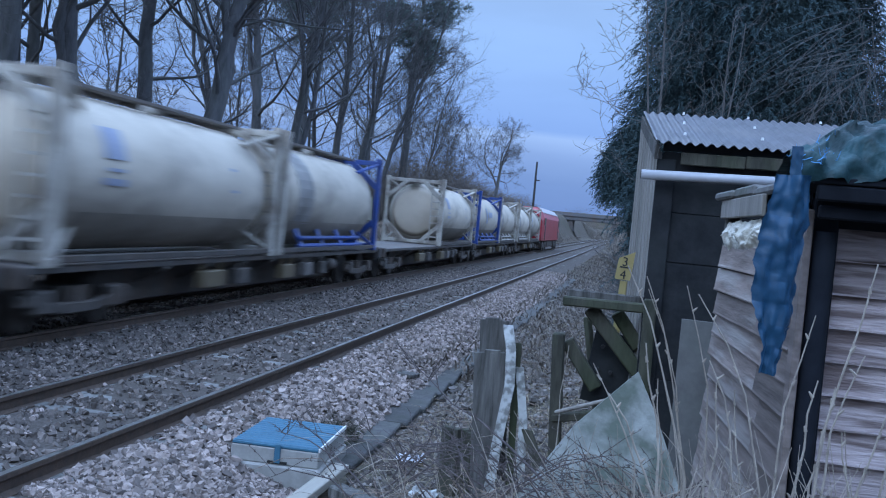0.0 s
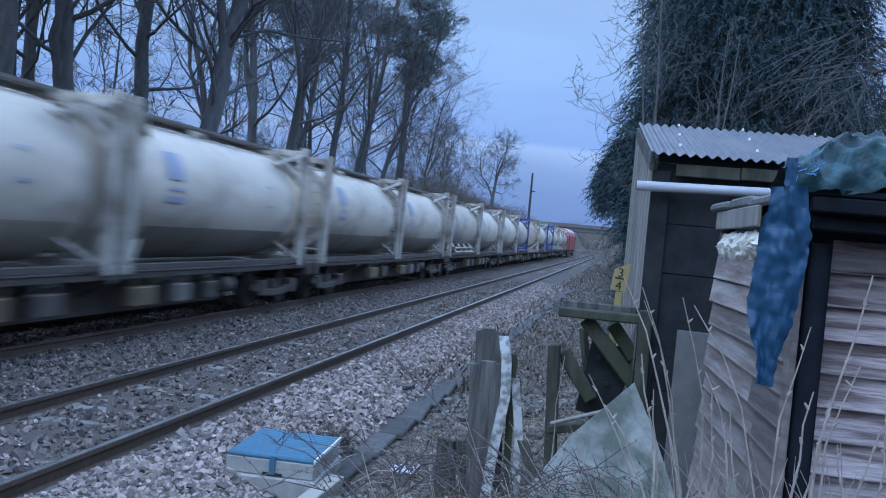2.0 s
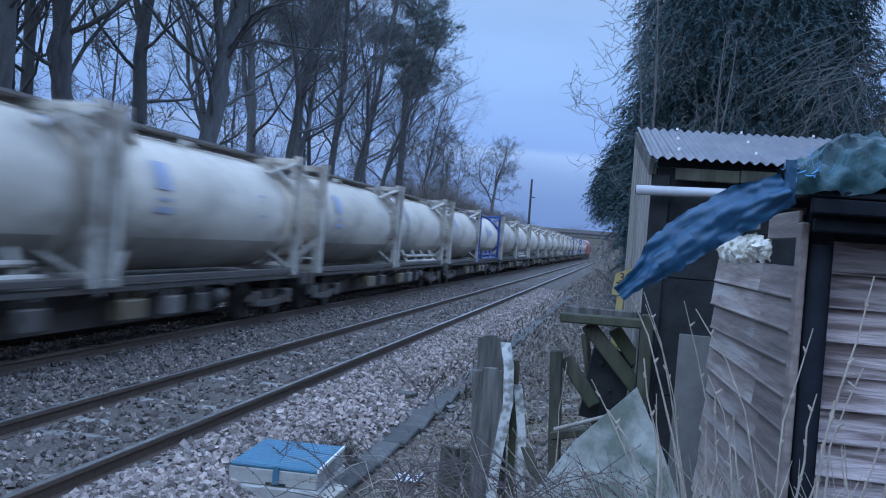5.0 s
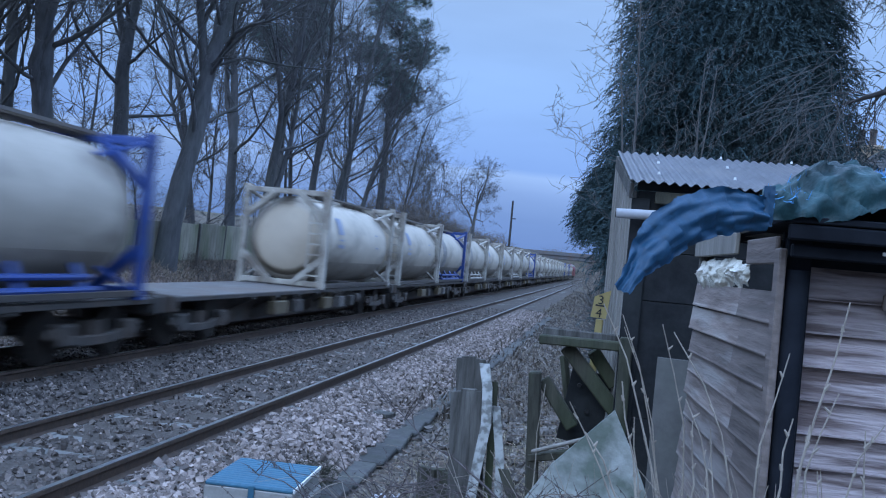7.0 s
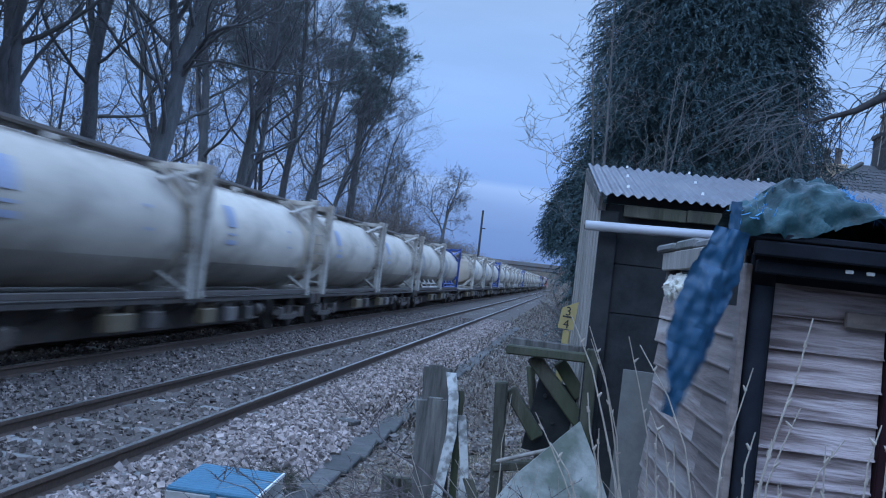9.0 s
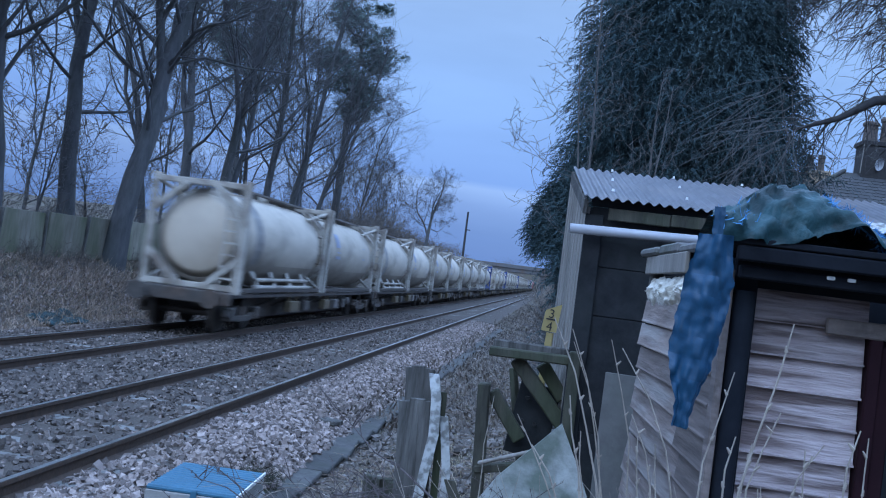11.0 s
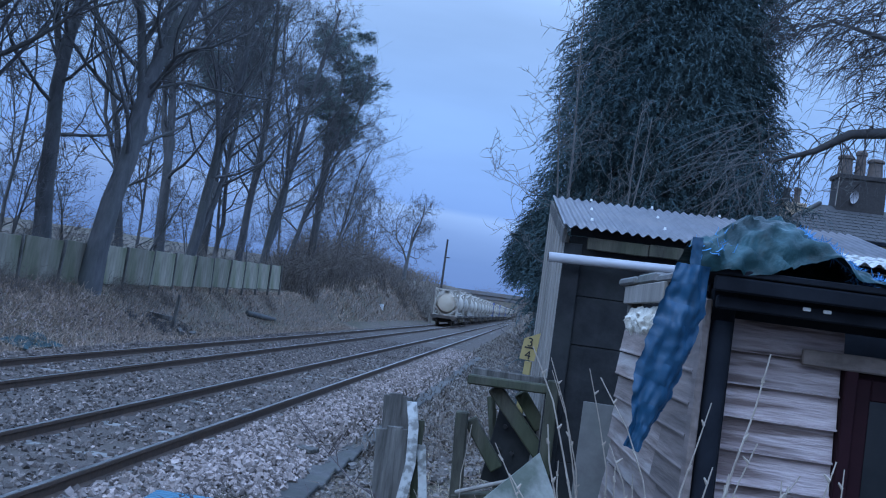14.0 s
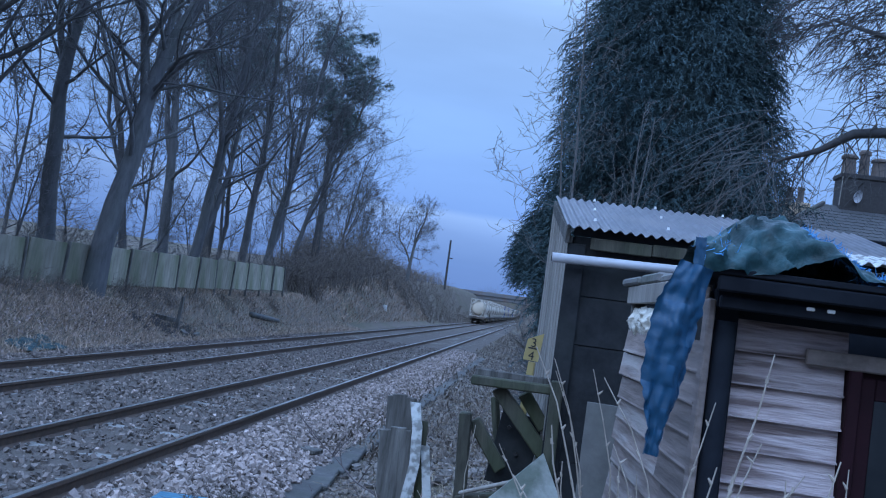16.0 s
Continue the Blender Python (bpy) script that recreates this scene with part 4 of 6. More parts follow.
def thicket(name, spots, n, height, material, label, seed, spread=0.6, r=0.012):
    """Dense twiggy scrub, one mesh."""
    rng = random.Random(seed)
    g = Geo()
    for cx, cy, rad, hh in spots:
        for i in range(n):
            a, q = rng.uniform(0, 6.283), rad * math.sqrt(rng.random())
            x, y = cx + q * math.cos(a), cy + q * math.sin(a)
            z = ground_z(x, y) - 0.05
            h_ = hh * height * rng.uniform(0.4, 1.0) * (1.15 - 0.5 * q / rad)
            d = Vector((rng.gauss(0, spread), rng.gauss(0, spread), 1.0)).normalized()
            p0 = Vector((x, y, z))
            p1 = p0 + d * h_ * 0.5 + Vector((0, 0, 0.05))
            p2 = p0 + d * h_ + Vector((rng.gauss(0, 0.1), rng.gauss(0, 0.1), 0)) * h_
            g.tube([p0, p1, p2], [r, r * 0.75, r * 0.3], 3, cap=False)
            for k in range(3):
                t = rng.uniform(0.4, 1)
                b0 = p0.lerp(p2, t)
                b1 = b0 + Vector((rng.gauss(0, 0.3), rng.gauss(0, 0.3), rng.uniform(0.05, 0.35))) * h_
                g.tube([b0, b1], [r * 0.5, r * 0.25], 3, cap=False)
    return solid(name, g, material, label, "scrub", kind="stuff")


thicket("far_scrub", [(-16.5, 66, 2.6, 1.0), (-17, 73, 3.2, 1.2), (-17.5, 80, 3.5, 1.2), (-17, 88, 3.2, 1.0), (-16, 97, 3, 0.7), (-15.5, 108, 4, 0.6), (-15, 120, 5, 0.6), (-15, 135, 6, 0.6), (-15, 155, 8, 0.6), (-14, 345, 9, 1.5), (-4, 350, 9, 1.5), (8, 345, 9, 1.6), (-15.5, 57, 2.2, 0.7)], 260, 4.2, M_BRUSH, "dense leafless scrub on the cutting side", 5, 0.35, 0.03)
thicket("fence_scrub", [(-13.6, 29.5, 0.6, 0.8), (-13.5, 36, 0.5, 0.5), (-13.6, 25.5, 0.7, 0.6), (-13.4, 33.0, 0.4, 0.6), (-13.4, 43.0, 0.7, 0.4), (-13.5, 20.5, 0.8, 0.8), (-13.5, 39.5, 0.5, 0.5), (-13.5, 46.5, 0.5, 0.5), (-13.4, 31.2, 0.5, 0.7), (-13.5, 23.0, 0.6, 0.7)], 80, 1.2, M_BRUSH, "low brambles along the foot of the fence", 6, 0.5, 0.008)
thicket("wood_undergrowth", [(-17.5, 20 + 6 * k, 2.4, 0.7 + 0.5 * ((k * 7) % 3) / 2) for k in range(9)], 170, 2.6, M_BRUSH, "leafless undergrowth behind the panel fence", 16, 0.5, 0.016)
thicket("right_scrub", [(3, 45, 3, 0.8), (4, 60, 4, 0.9), (3.0, 80, 4, 0.8), (2.5, 105, 5, 0.8), (2, 140, 7, 0.8), (2.2, 26, 1.6, 0.7), (2.2, 34, 2.0, 0.8)], 200, 4.0, M_BRUSH, "dense leafless scrub on the cutting side", 8, 0.35, 0.025)


thicket("dead_hedge", [(0.4, 14.3, 0.3, 0.45), (0.45, 16.0, 0.35, 0.5), (0.6, 18.5, 0.45, 0.5), (0.7, 22.0, 0.6, 0.55)], 260, 3.6, M_BARK, "dark leafless hedge under the small cypress", 18, 0.13, 0.012)


def grass(name, n, area, material, label, seed, height=(0.08, 0.3), width=0.008, lay=0.7):
    """Blades of dead grass, one mesh."""
    rng = random.Random(seed)
    g = Geo()
    for i in range(n):
        x, y = area(rng)
        z = ground_z(x, y) + (0.03 if -11 < x < -2.7 else 0)
        hh = rng.uniform(*height)
        d = Vector((rng.gauss(0, lay), rng.gauss(0, lay), 1)).normalized() * hh
        s = Vector((rng.gauss(0, 1), rng.gauss(0, 1), 0)).normalized() * width
        p = Vector((x, y, z - 0.02))
        m_ = p + d * 0.6 + Vector((0, 0, 0.1 * hh))
        e = p + d + Vector((rng.gauss(0, 0.2), rng.gauss(0, 0.2), -0.12)) * hh
        b = len(g.v)
        g.v += [tuple(p - s), tuple(p + s), tuple(m_ + s * 0.7), tuple(m_ - s * 0.7), tuple(e)]
        g.f += [(b, b + 1, b + 2, b + 3), (b + 3, b + 2, b + 4)]
    return solid(name, g, material, label, "grass", kind="stuff")


thicket("brush_pile", [(-12.35, 30.0, 0.5, 0.5), (-12.3, 31.6, 0.6, 0.45), (-12.6, 28.6, 0.35, 0.3)], 110, 1.0, M_BARK, "heap of dark dead branches beside the stake", 26, 1.6, 0.014)
grass("bank_grass", 20000, lambda r: (r.uniform(-14.5, -11.2), 14 + 46 * r.random()), M_BANKGRASS, "flattened dead grass on the far bank", 21, (0.1, 0.35), 0.012, 0.9)
grass("heap_grass", 5000, lambda r: (r.gauss(-12.5, 0.75), r.gauss(23.5, 4.0)), M_BANKGRASS, "flattened pale dead stems on the spoil heap", 27, (0.15, 0.45), 0.009, 1.2)
grass("verge_grass", 5000, lambda r: (-15.5 + 3.2 * r.random(), r.uniform(60, 110)), M_BANKGRASS, "pale dead grass on the cutting side", 22, (0.2, 0.6), 0.03, 0.8)
grass("near_grass", 9000, lambda r: (-2.3 + 2.6 * r.random() ** 0.7, 5.0 + 33 * r.random() ** 1.8), M_STRAW, "dead grass and leaf litter beside the old fence", 23, (0.05, 0.22), 0.005, 1.2)

def lineside(r):
    y = 14 + 100 * r.random() ** 1.4
    return -2.9 + 3.6 * r.random() + bend(y), y


grass("lineside_grass", 11000, lineside, M_BRUSH, "dead grass and litter beyond the old fence", 24, (0.1, 0.4), 0.022, 1.0)
stones("lineside_clinker", ballast_spots(6000, -2.6, 0.3, 12.0, 46.0, 0.03, 1.2, 8), M_CLINKER, "dark clinker and litter beside the line", (0.02, 0.06))

rubble = []
rng = random.Random(9)
for i in range(900):
    x, y = rng.uniform(-12.6, -11.0), rng.uniform(24, 46)
    rubble.append((x, y, ground_z(x, y) + 0.02))
stones("spoil_stones", rubble, M_STONE_DARK, "scattered stones and clods on the far bank", (0.02, 0.07))
litter = []
for i in range(10000):
    x, y = rng.uniform(-2.3, 0.1), 6.0 + 36 * rng.random() ** 1.6
    litter.append((x, y, ground_z(x, y) + 0.015))
stones("cess_gravel", litter, M_CLINKER, "dark gravel and clinker on the path beside the track", (0.012, 0.038))

heap = []
for i in range(3800):
    x, y = rng.gauss(-12.4, 0.8), rng.gauss(24.0, 4.0)
    if x > -13.95:
        heap.append((x, y, ground_z(x, y) + 0.01))
stones("heap_stones", heap, M_STONE, "heap of pale gravelly spoil beside the fence", (0.015, 0.045))
sticks = Geo()
for i in range(900):
    x, y = rng.uniform(-2.3, 0.1), 6.2 + 20 * rng.random() ** 1.4
    p = Vector((x, y, ground_z(x, y) + 0.035))
    a = rng.uniform(0, 6.283)
    l = rng.uniform(0.1, 0.45)
    q = p + Vector((math.cos(a) * l, math.sin(a) * l, rng.uniform(-0.02, 0.07)))
    sticks.tube([p, p.lerp(q, 0.5) + Vector((0, 0, rng.uniform(0, 0.03))), q], [0.007, 0.006, 0.003], 4)
solid("fallen_sticks", sticks, M_BRAMBLE, "dead sticks and twigs lying on the path", "sticks", kind="stuff")

stake_z = ground_z(-12.3, 31.2)
solid("wooden_stake", Geo().beam((-12.3, 31.2, stake_z - 0.2), (-12.18, 31.2, stake_z + 1.2), 0.11, 0.11, 0.015), M_DARKWOOD, "leaning dark wooden stake on the far bank", "stake")
for dx, dy, l, a in ((0.2, 0.2, 1.2, 30), (-0.5, -0.6, 1.5, 75), (0.4, 0.9, 0.7, 10)):
    solid("timber_offcut", Geo().box((-0.09, -l / 2, -0.02), (0.09, l / 2, 0.13), None, 0.015), M_DARKWOOD, "dark rotten timber offcut lying on the bank", "timber", "timber offcuts", m=pose(-12.3 + dx, 31.2 + dy, ground_z(-12.3 + dx, 31.2 + dy) + 0.02, 4, 3, a))
solid("fallen_log", Geo().tube([(-12.9, 41.5, ground_z(-12.9, 41.5) + 0.12), (-12.7, 43.2, ground_z(-12.7, 43.2) + 0.14), (-12.6, 45.0, ground_z(-12.6, 45.0) + 0.1)], [0.14, 0.13, 0.1], 9), M_BARK, "fallen log on the far bank", "log", smooth=True)
solid("blue_debris_sheet", Geo().grid(lambda u, v: (-11.9 + 0.7 * v, 20.0 + 1.8 * u, ground_z(-11.9 + 0.7 * v, 20.0 + 1.8 * u) + 0.07 + 0.1 * noise.noise((u * 4, v * 4, 2))), 10, 5), M_TARP_TOP, "crumpled blue-green plastic sheet lying on the bank", "sheet")
solid("white_marker", Geo().box((-0.18, -0.08, 0.0), (0.18, 0.08, 0.55), None, 0.03), M_WHITE, "small white lineside marker", "marker", m=pose(-13.2, 80.5, ground_z(-13.2, 80.5) - 0.05))

pole = thing("telegraph_pole", pose(-15.3, 150, 5.0), "dark wooden telegraph pole beside the line", "pole")
part("mast", Geo().tube([(0, 0, -0.5), (0, 0, 7.6)], [0.2, 0.15], 10), M_POLE, pole)
part("crossarm", Geo().box((-0.1, -0.08, 4.6), (0.7, 0.08, 4.75), None, 0.01), M_POLE, pole)

# road bridge over the line
bridge = thing("road_bridge", pose(0, 250, 0), "grey girder road bridge over the railway", "bridge")
part("deck", Geo().box((-34, -4, 4.9), (22, 4, 6.0), None, 0.05), M_BRIDGE, bridge)
part("parapet", Geo().box((-34, -4.3, 5.9), (22, -4.02, 6.9), None, 0.04), M_BRIDGE, bridge)
part("pier", Geo().box((-15.6, -3.5, -0.5), (-14.2, 3.5, 4.9), None, 0.05), M_BRIDGE, bridge)
part("pier", Geo().box((-4.2, -3.5, -0.5), (-2.8, 3.5, 4.9), None, 0.05), M_BRIDGE, bridge)
for k in range(12):
    part("girder_rib", Geo().box((-33 + k * 4.6, -4.16, 4.95), (-32.8 + k * 4.6, -4.0, 5.9)), M_BRIDGE, bridge)
hill = Geo()
for i in range(60):
    a = radians(-70 + i * 2.2)
    hh = 14 + 5 * noise.noise((i * 0.13, 1, 1)) + 2.0 * noise.noise((i * 0.7, 4, 1))
    hill.v += [(900 * math.sin(a), 900 * math.cos(a), -5), (900 * math.sin(a), 900 * math.cos(a), hh), (1300 * math.sin(a), 1300 * math.cos(a), hh + 3)]
for i in range(59):
    b = 3 * i
    hill.f += [(b, b + 3, b + 4, b + 1), (b + 1, b + 4, b + 5, b + 2)]
solid("far_hills", hill, M_EARTH, "distant wooded rise beyond the bridge", "hills", kind="structure", smooth=True)

# ---------------------------------------------------------------- near the track: chamber, troughs, timber
chamber = thing("cable_chamber", pose(-2.89, 8.21, 0.042, 0, 0, 4), "low pale cable chamber with a ribbed blue lid", "cable chamber")
part("wall", Geo().box((-0.4, -0.5, -0.30), (0.4, 0.5, -0.158), None, 0.008), M_BOXWALL, chamber)
part("plinth", Geo().box((-0.425, -0.535, -0.55), (0.425, 0.52, -0.302), None, 0.015), M_BOXWALL, chamber)
lid = Geo().box((-0.395, -0.495, -0.157), (0.395, 0.495, -0.125), None, 0.008)
lid.grid(lambda u, v: (-0.385 + 0.77 * u, -0.485 + 0.97 * v, -0.122 + 0.006 * math.copysign(min(1, abs(math.sin(v * 26 * math.pi)) * 2), math.sin(v * 26 * math.pi))), 1, 208)
part("lid", lid, M_BOXLID, chamber, "ribbed blue plastic lid")
part("lid_rim", Geo().box((0.395, -0.5, -0.15), (0.41, 0.5, -0.118)), M_WHITE, chamber)
part("latch", Geo().box((0.0, -0.515, -0.285), (0.055, -0.502, -0.118), None, 0.004), M_BOXLID, chamber, "blue lid latch")
part("latch_slot", Geo().box((-0.06, -0.508, -0.292), (0.12, -0.5015, -0.268)), M_BLACK, chamber)
solid("timber_plank", Geo().box((-0.075, -0.55, -0.04), (0.075, 0.55, 0.04), None, 0.008), M_LIGHTPLANK, "pale sawn timber plank lying beside the cable chamber", "plank", m=pose(-2.39, 7.6, -0.345, 2, 0, -3))
lid_mesh = Geo().box((-0.2, -0.48, -0.04), (0.2, 0.48, 0.03), None, 0.015).mesh("trough_lid", M_TROUGH)
y = 8.9
trough = thing("cable_trough", None, "row of worn concrete cable trough lids beside the line", "cable trough")
rt = random.Random(4)
while y < 46:
    broken = rt.choice((0, 0.15, 0.3)) if y < 10.5 else rt.choice((0, 0.2, 0.4, 0.7))
    part("trough_lid", lid_mesh, None, trough, m=pose(-2.52 + 0.1 * broken + bend(y) + rt.uniform(-0.03, 0.03), y, ground_z(-2.52, y) + 0.03 + 0.05 * broken, rt.uniform(-2, 2) + 5 * broken, rt.uniform(-3, 3) - 7 * broken, rt.uniform(-1.5, 1.5) + 6 * broken))
    y += 0.985
solid("timber_offcut", Geo().box((-0.12, -0.22, 0), (0.12, 0.22, 0.06), None, 0.01), M_DARKWOOD, "dark rotten timber offcut lying in the ballast", "timber", "timber offcuts", m=pose(-2.95, 12.9, ground_z(-2.95, 12.9) + 0.03, 0, 0, 70))
solid("rag", Geo().grid(lambda u, v: (-2.05 + 0.28 * u, 8.9 + 0.25 * v, ground_z(-2.05, 8.9) + 0.07 + 0.07 * noise.noise((u * 5, v * 5, 1))), 8, 8), M_PIPE, "scrap of pale plastic on the ground", "litter")
solid("rag", Geo().grid(lambda u, v: (-1.62 + 0.3 * u, 7.7 + 0.25 * v, ground_z(-1.6, 7.7) + 0.09 + 0.09 * noise.noise((u * 5, v * 5, 4))), 8, 8), M_WHITEPAINT, "scrap of white plastic on the ground", "litter")
thicket("weed_clump", [(-2.74, 9.2, 0.2, 0.9)], 130, 0.4, M_MOSSWOOD, "small olive weed growing by the cable trough", 15, 0.7, 0.005)

# ---------------------------------------------------------------- old posts and the broken gate
def worn_post(name, a, b, w, d, material, label, seed, group="rotting fence posts", jag=0.05):
    """A weathered post with a split, uneven head."""
    rng = random.Random(seed)
    g = Geo()
    a, b = Vector(a), Vector(b)
    k = 4
    for i in range(k):
        x0 = -w / 2 + w * i / k
        g.beam(a + Vector((x0 + w / k / 2, rng.uniform(-0.006, 0.006), 0)), b + Vector((x0 + w / k / 2, 0, -rng.random() * jag)), w / k * 0.99, d * rng.uniform(0.9, 1.0), 0.006)
    return solid(name, g, material, label, "post", group)


worn_post("fence_post", (-0.93, 7.95, -0.45), (-1.045, 7.95, 1.25), 0.17, 0.13, M_DARKWOOD, "old grey rotting fence post", 1)
worn_post("fence_post", (-0.96, 7.75, -0.45), (-1.035, 7.75, 0.99), 0.18, 0.14, M_DARKWOOD, "old grey rotting fence post", 2)
worn_post("fence_post", (-1.2, 7.85, -0.45), (-1.205, 7.85, 0.28), 0.29, 0.2, M_MOSSWOOD, "short mossy stump of a rotted post", 3)
slats = thing("broken_fence", None, "broken slat fence with warped flaking white slats", "fence")


def bent_slat(name, pts, w, material, label):
    g = Geo()
    for x, y, z in pts:
        g.v += [(x - w / 2, y - 0.013, z), (x + w / 2, y - 0.013, z), (x + w / 2, y + 0.013, z), (x - w / 2, y + 0.013, z)]
    for i in range(len(pts) - 1):
        for k in range(4):
            g.f.append((4 * i + k, 4 * i + (k + 1) % 4, 4 * i + 4 + (k + 1) % 4, 4 * i + 4 + k))
    g.f += [(3, 2, 1, 0), tuple(4 * (len(pts) - 1) + k for k in range(4))]
    return part(name, g, material, slats, label)


bent_slat("slat", [(-0.94, 7.7, -0.3), (-0.90, 7.7, 0.2), (-0.84, 7.72, 0.7), (-0.86, 7.75, 1.0), (-0.91, 7.8, 1.19)], 0.085, M_WHITEPAINT, "warped slat with flaking white paint")
bent_slat("slat", [(-0.77, 7.8, -0.3), (-0.81, 7.8, 1.05)], 0.06, M_MOSSWOOD, "mossy upright fence slat")
bent_slat("slat", [(-0.67, 7.7, -0.3), (-0.70, 7.75, 0.4), (-0.78, 7.8, 0.85)], 0.07, M_WHITEPAINT, "broken slat with flaking white paint")
bent_slat("slat", [(-0.5, 7.6, 0.0), (-0.66, 7.7, 0.35)], 0.09, M_MOSSWOOD, "mossy leaning fence slat")

gate = thing("broken_gate", None, "collapsed mossy wooden gate with braces against the shed", "gate")
for nm, a, b, w, d, m_ in (("top_rail", (-0.42, 7.0, 1.51), (0.19, 7.0, 1.515), 0.10, 0.07, M_MOSSWOOD), ("top_rail", (-0.4, 7.06, 1.565), (0.17, 7.07, 1.56), 0.03, 0.07, M_DARKWOOD),
                           ("upright", (-0.36, 7.02, 0.0), (-0.43, 7.02, 1.26), 0.125, 0.09, M_MOSSWOOD), ("brace", (-0.22, 7.1, 1.47), (0.24, 7.1, 0.96), 0.11, 0.11, M_MOSSWOOD),
                           ("brace", (-0.37, 7.12, 1.2), (-0.12, 7.12, 0.86), 0.1, 0.1, M_MOSSWOOD), ("bottom_rail", (-0.42, 7.0, 0.62), (0.05, 6.95, 0.72), 0.11, 0.06, M_MOSSWOOD),
                           ("bottom_rail", (-0.4, 6.9, 0.68), (0.03, 6.85, 0.85), 0.03, 0.03, M_GREYWOOD), ("upright", (0.235, 6.93, 0.1), (0.215, 6.93, 1.59), 0.1, 0.09, M_MOSSWOOD),
                           ("brace", (-0.02, 7.2, 1.45), (0.17, 7.2, 1.2), 0.1, 0.1, M_MOSSWOOD)):
    part(nm, Geo().beam(a, b, w, d, 0.01), m_, gate)
plate = Geo().box((-0.16, -0.012, -0.36), (0.16, 0.012, 0.2), None, 0.004)
plate_ob = part("bolted_plate", plate, M_BLACKWALL, gate, "dark steel plate with bolt holes", m=pose(-0.03, 7.24, 1.08, 0, 8, 0))
for k in range(4):
    part("bolt", Geo().lathe([(0.016, -0.03), (0.016, 0)], 8, Matrix.Translation((-0.08 + 0.1 * (k % 2), -0.012, -0.1 + 0.18 * (k // 2)))), M_BLACK, plate_ob)
for nm, a, b in (("upright", (0.10, 7.35, 0.0), (0.16, 7.35, 1.3)), ("upright", (0.02, 7.5, 0.0), (-0.25, 7.6, 1.35))):
    part(nm, Geo().beam(a, b, 0.09, 0.04, 0.006), M_WHITEPAINT if a[0] > 0.05 else M_MOSSWOOD, gate)

sheet = Geo()
sheet_pts = [(-0.62, 5.75, 0.2), (-0.2, 5.68, 0.86), (0.145, 5.6, 1.24), (0.27, 5.57, 1.0), (0.62, 5.45, 0.2)]
front = [Vector(p) for p in sheet_pts]
sheet.v += [tuple(p) for p in front] + [tuple(p + Vector((0.0, 0.02, 0))) for p in front]
sheet.f += [(0, 1, 2, 3, 4)[::-1], (5, 6, 7, 8, 9)] + [(i, (i + 1) % 5, (i + 1) % 5 + 5, i + 5) for i in range(5)]
solid("plastic_sheet", sheet, M_CLOUDY, "cloudy algae-stained plastic sheet leaning with a corner up", "sheet")
solid("leaning_board", Geo().box((-0.13, -0.01, 0), (0.13, 0.01, 1.32), None, 0.003), M_BOARD, "plain grey board leaning against the black shed", "board", m=pose(0.53, 6.3, 0.2, -3, 0.3, -4))

# yellow mile sign on its striped stick
sign = thing("mile_sign", pose(-0.075, 7.5, 0.0, 0, 3, -8), "small yellow mile sign on a black and yellow post", "sign")
seg = 0.16
for k in range(10):
    part("post_band", Geo().box((-0.028, -0.02, 0.08 + seg * k), (0.028, 0.02, 0.08 + seg * (k + 1)), None, 0.003), M_SIGN if k % 2 else M_BLACK, sign)
face = Geo()
fp = [(-0.072, 1.69), (0.05, 1.69), (0.062, 1.92), (-0.06, 1.855)]
face.v += [(x, -0.034, z) for x, z in fp] + [(x, -0.022, z) for x, z in fp]
face.f += [(0, 1, 2, 3), (7, 6, 5, 4)] + [(i, i + 4, (i + 1) % 4 + 4, (i + 1) % 4) for i in range(4)]
part("face", face, M_SIGN, sign)


def letters(text, size, m, material, parent, name="lettering"):
    cu = bpy.data.curves.new(name, "FONT")
    cu.body, cu.size, cu.extrude, cu.align_x = text, size, 0.001, "CENTER"
    tmp = bpy.data.objects.new(name, cu)
    scene.collection.objects.link(tmp)
    bpy.context.view_layer.update()
    me = bpy.data.meshes.new_from_object(tmp.evaluated_get(bpy.context.evaluated_depsgraph_get()))
    bpy.data.objects.remove(tmp)
    me.materials.clear()
    me.materials.append(material)
    return part(name, me, None, parent, m=m)


letters("3", 0.10, pose(-0.006, -0.038, 1.80, 90, 0, 0), M_BLACK, sign)
letters("4", 0.10, pose(-0.010, -0.038, 1.697, 90, 0, 0), M_BLACK, sign)
part("fraction_bar", Geo().box((-0.045, -0.04, 1.783), (0.035, -0.035, 1.795)), M_BLACK, sign)

# ---------------------------------------------------------------- the black shed
def corrugated(x0, x1, low, high, wave=0.076, depth=0.018, thick=0.004):
    """A corrugated sheet between two edges, given as (y, z); the corrugations run down the slope."""
    g = Geo()
    n = int((x1 - x0) / wave * 6)
    for side in (0, 1):
        for (y, z) in (low, high):
            for i in range(n + 1):
                x = x0 + (x1 - x0) * i / n
                g.v.append((x, y, z + depth * math.cos(2 * math.pi * x / wave) - side * thick))
    k = n + 1
    for i in range(n):
        g.f.append((i, i + 1, k + i + 1, k + i))
        g.f.append((2 * k + i + 1, 2 * k + i, 3 * k + i, 3 * k + i + 1))
        g.f.append((i + 1, i, 2 * k + i, 2 * k + i + 1))
        g.f.append((k + i, k + i + 1, 3 * k + i + 1, 3 * k + i))
    return g


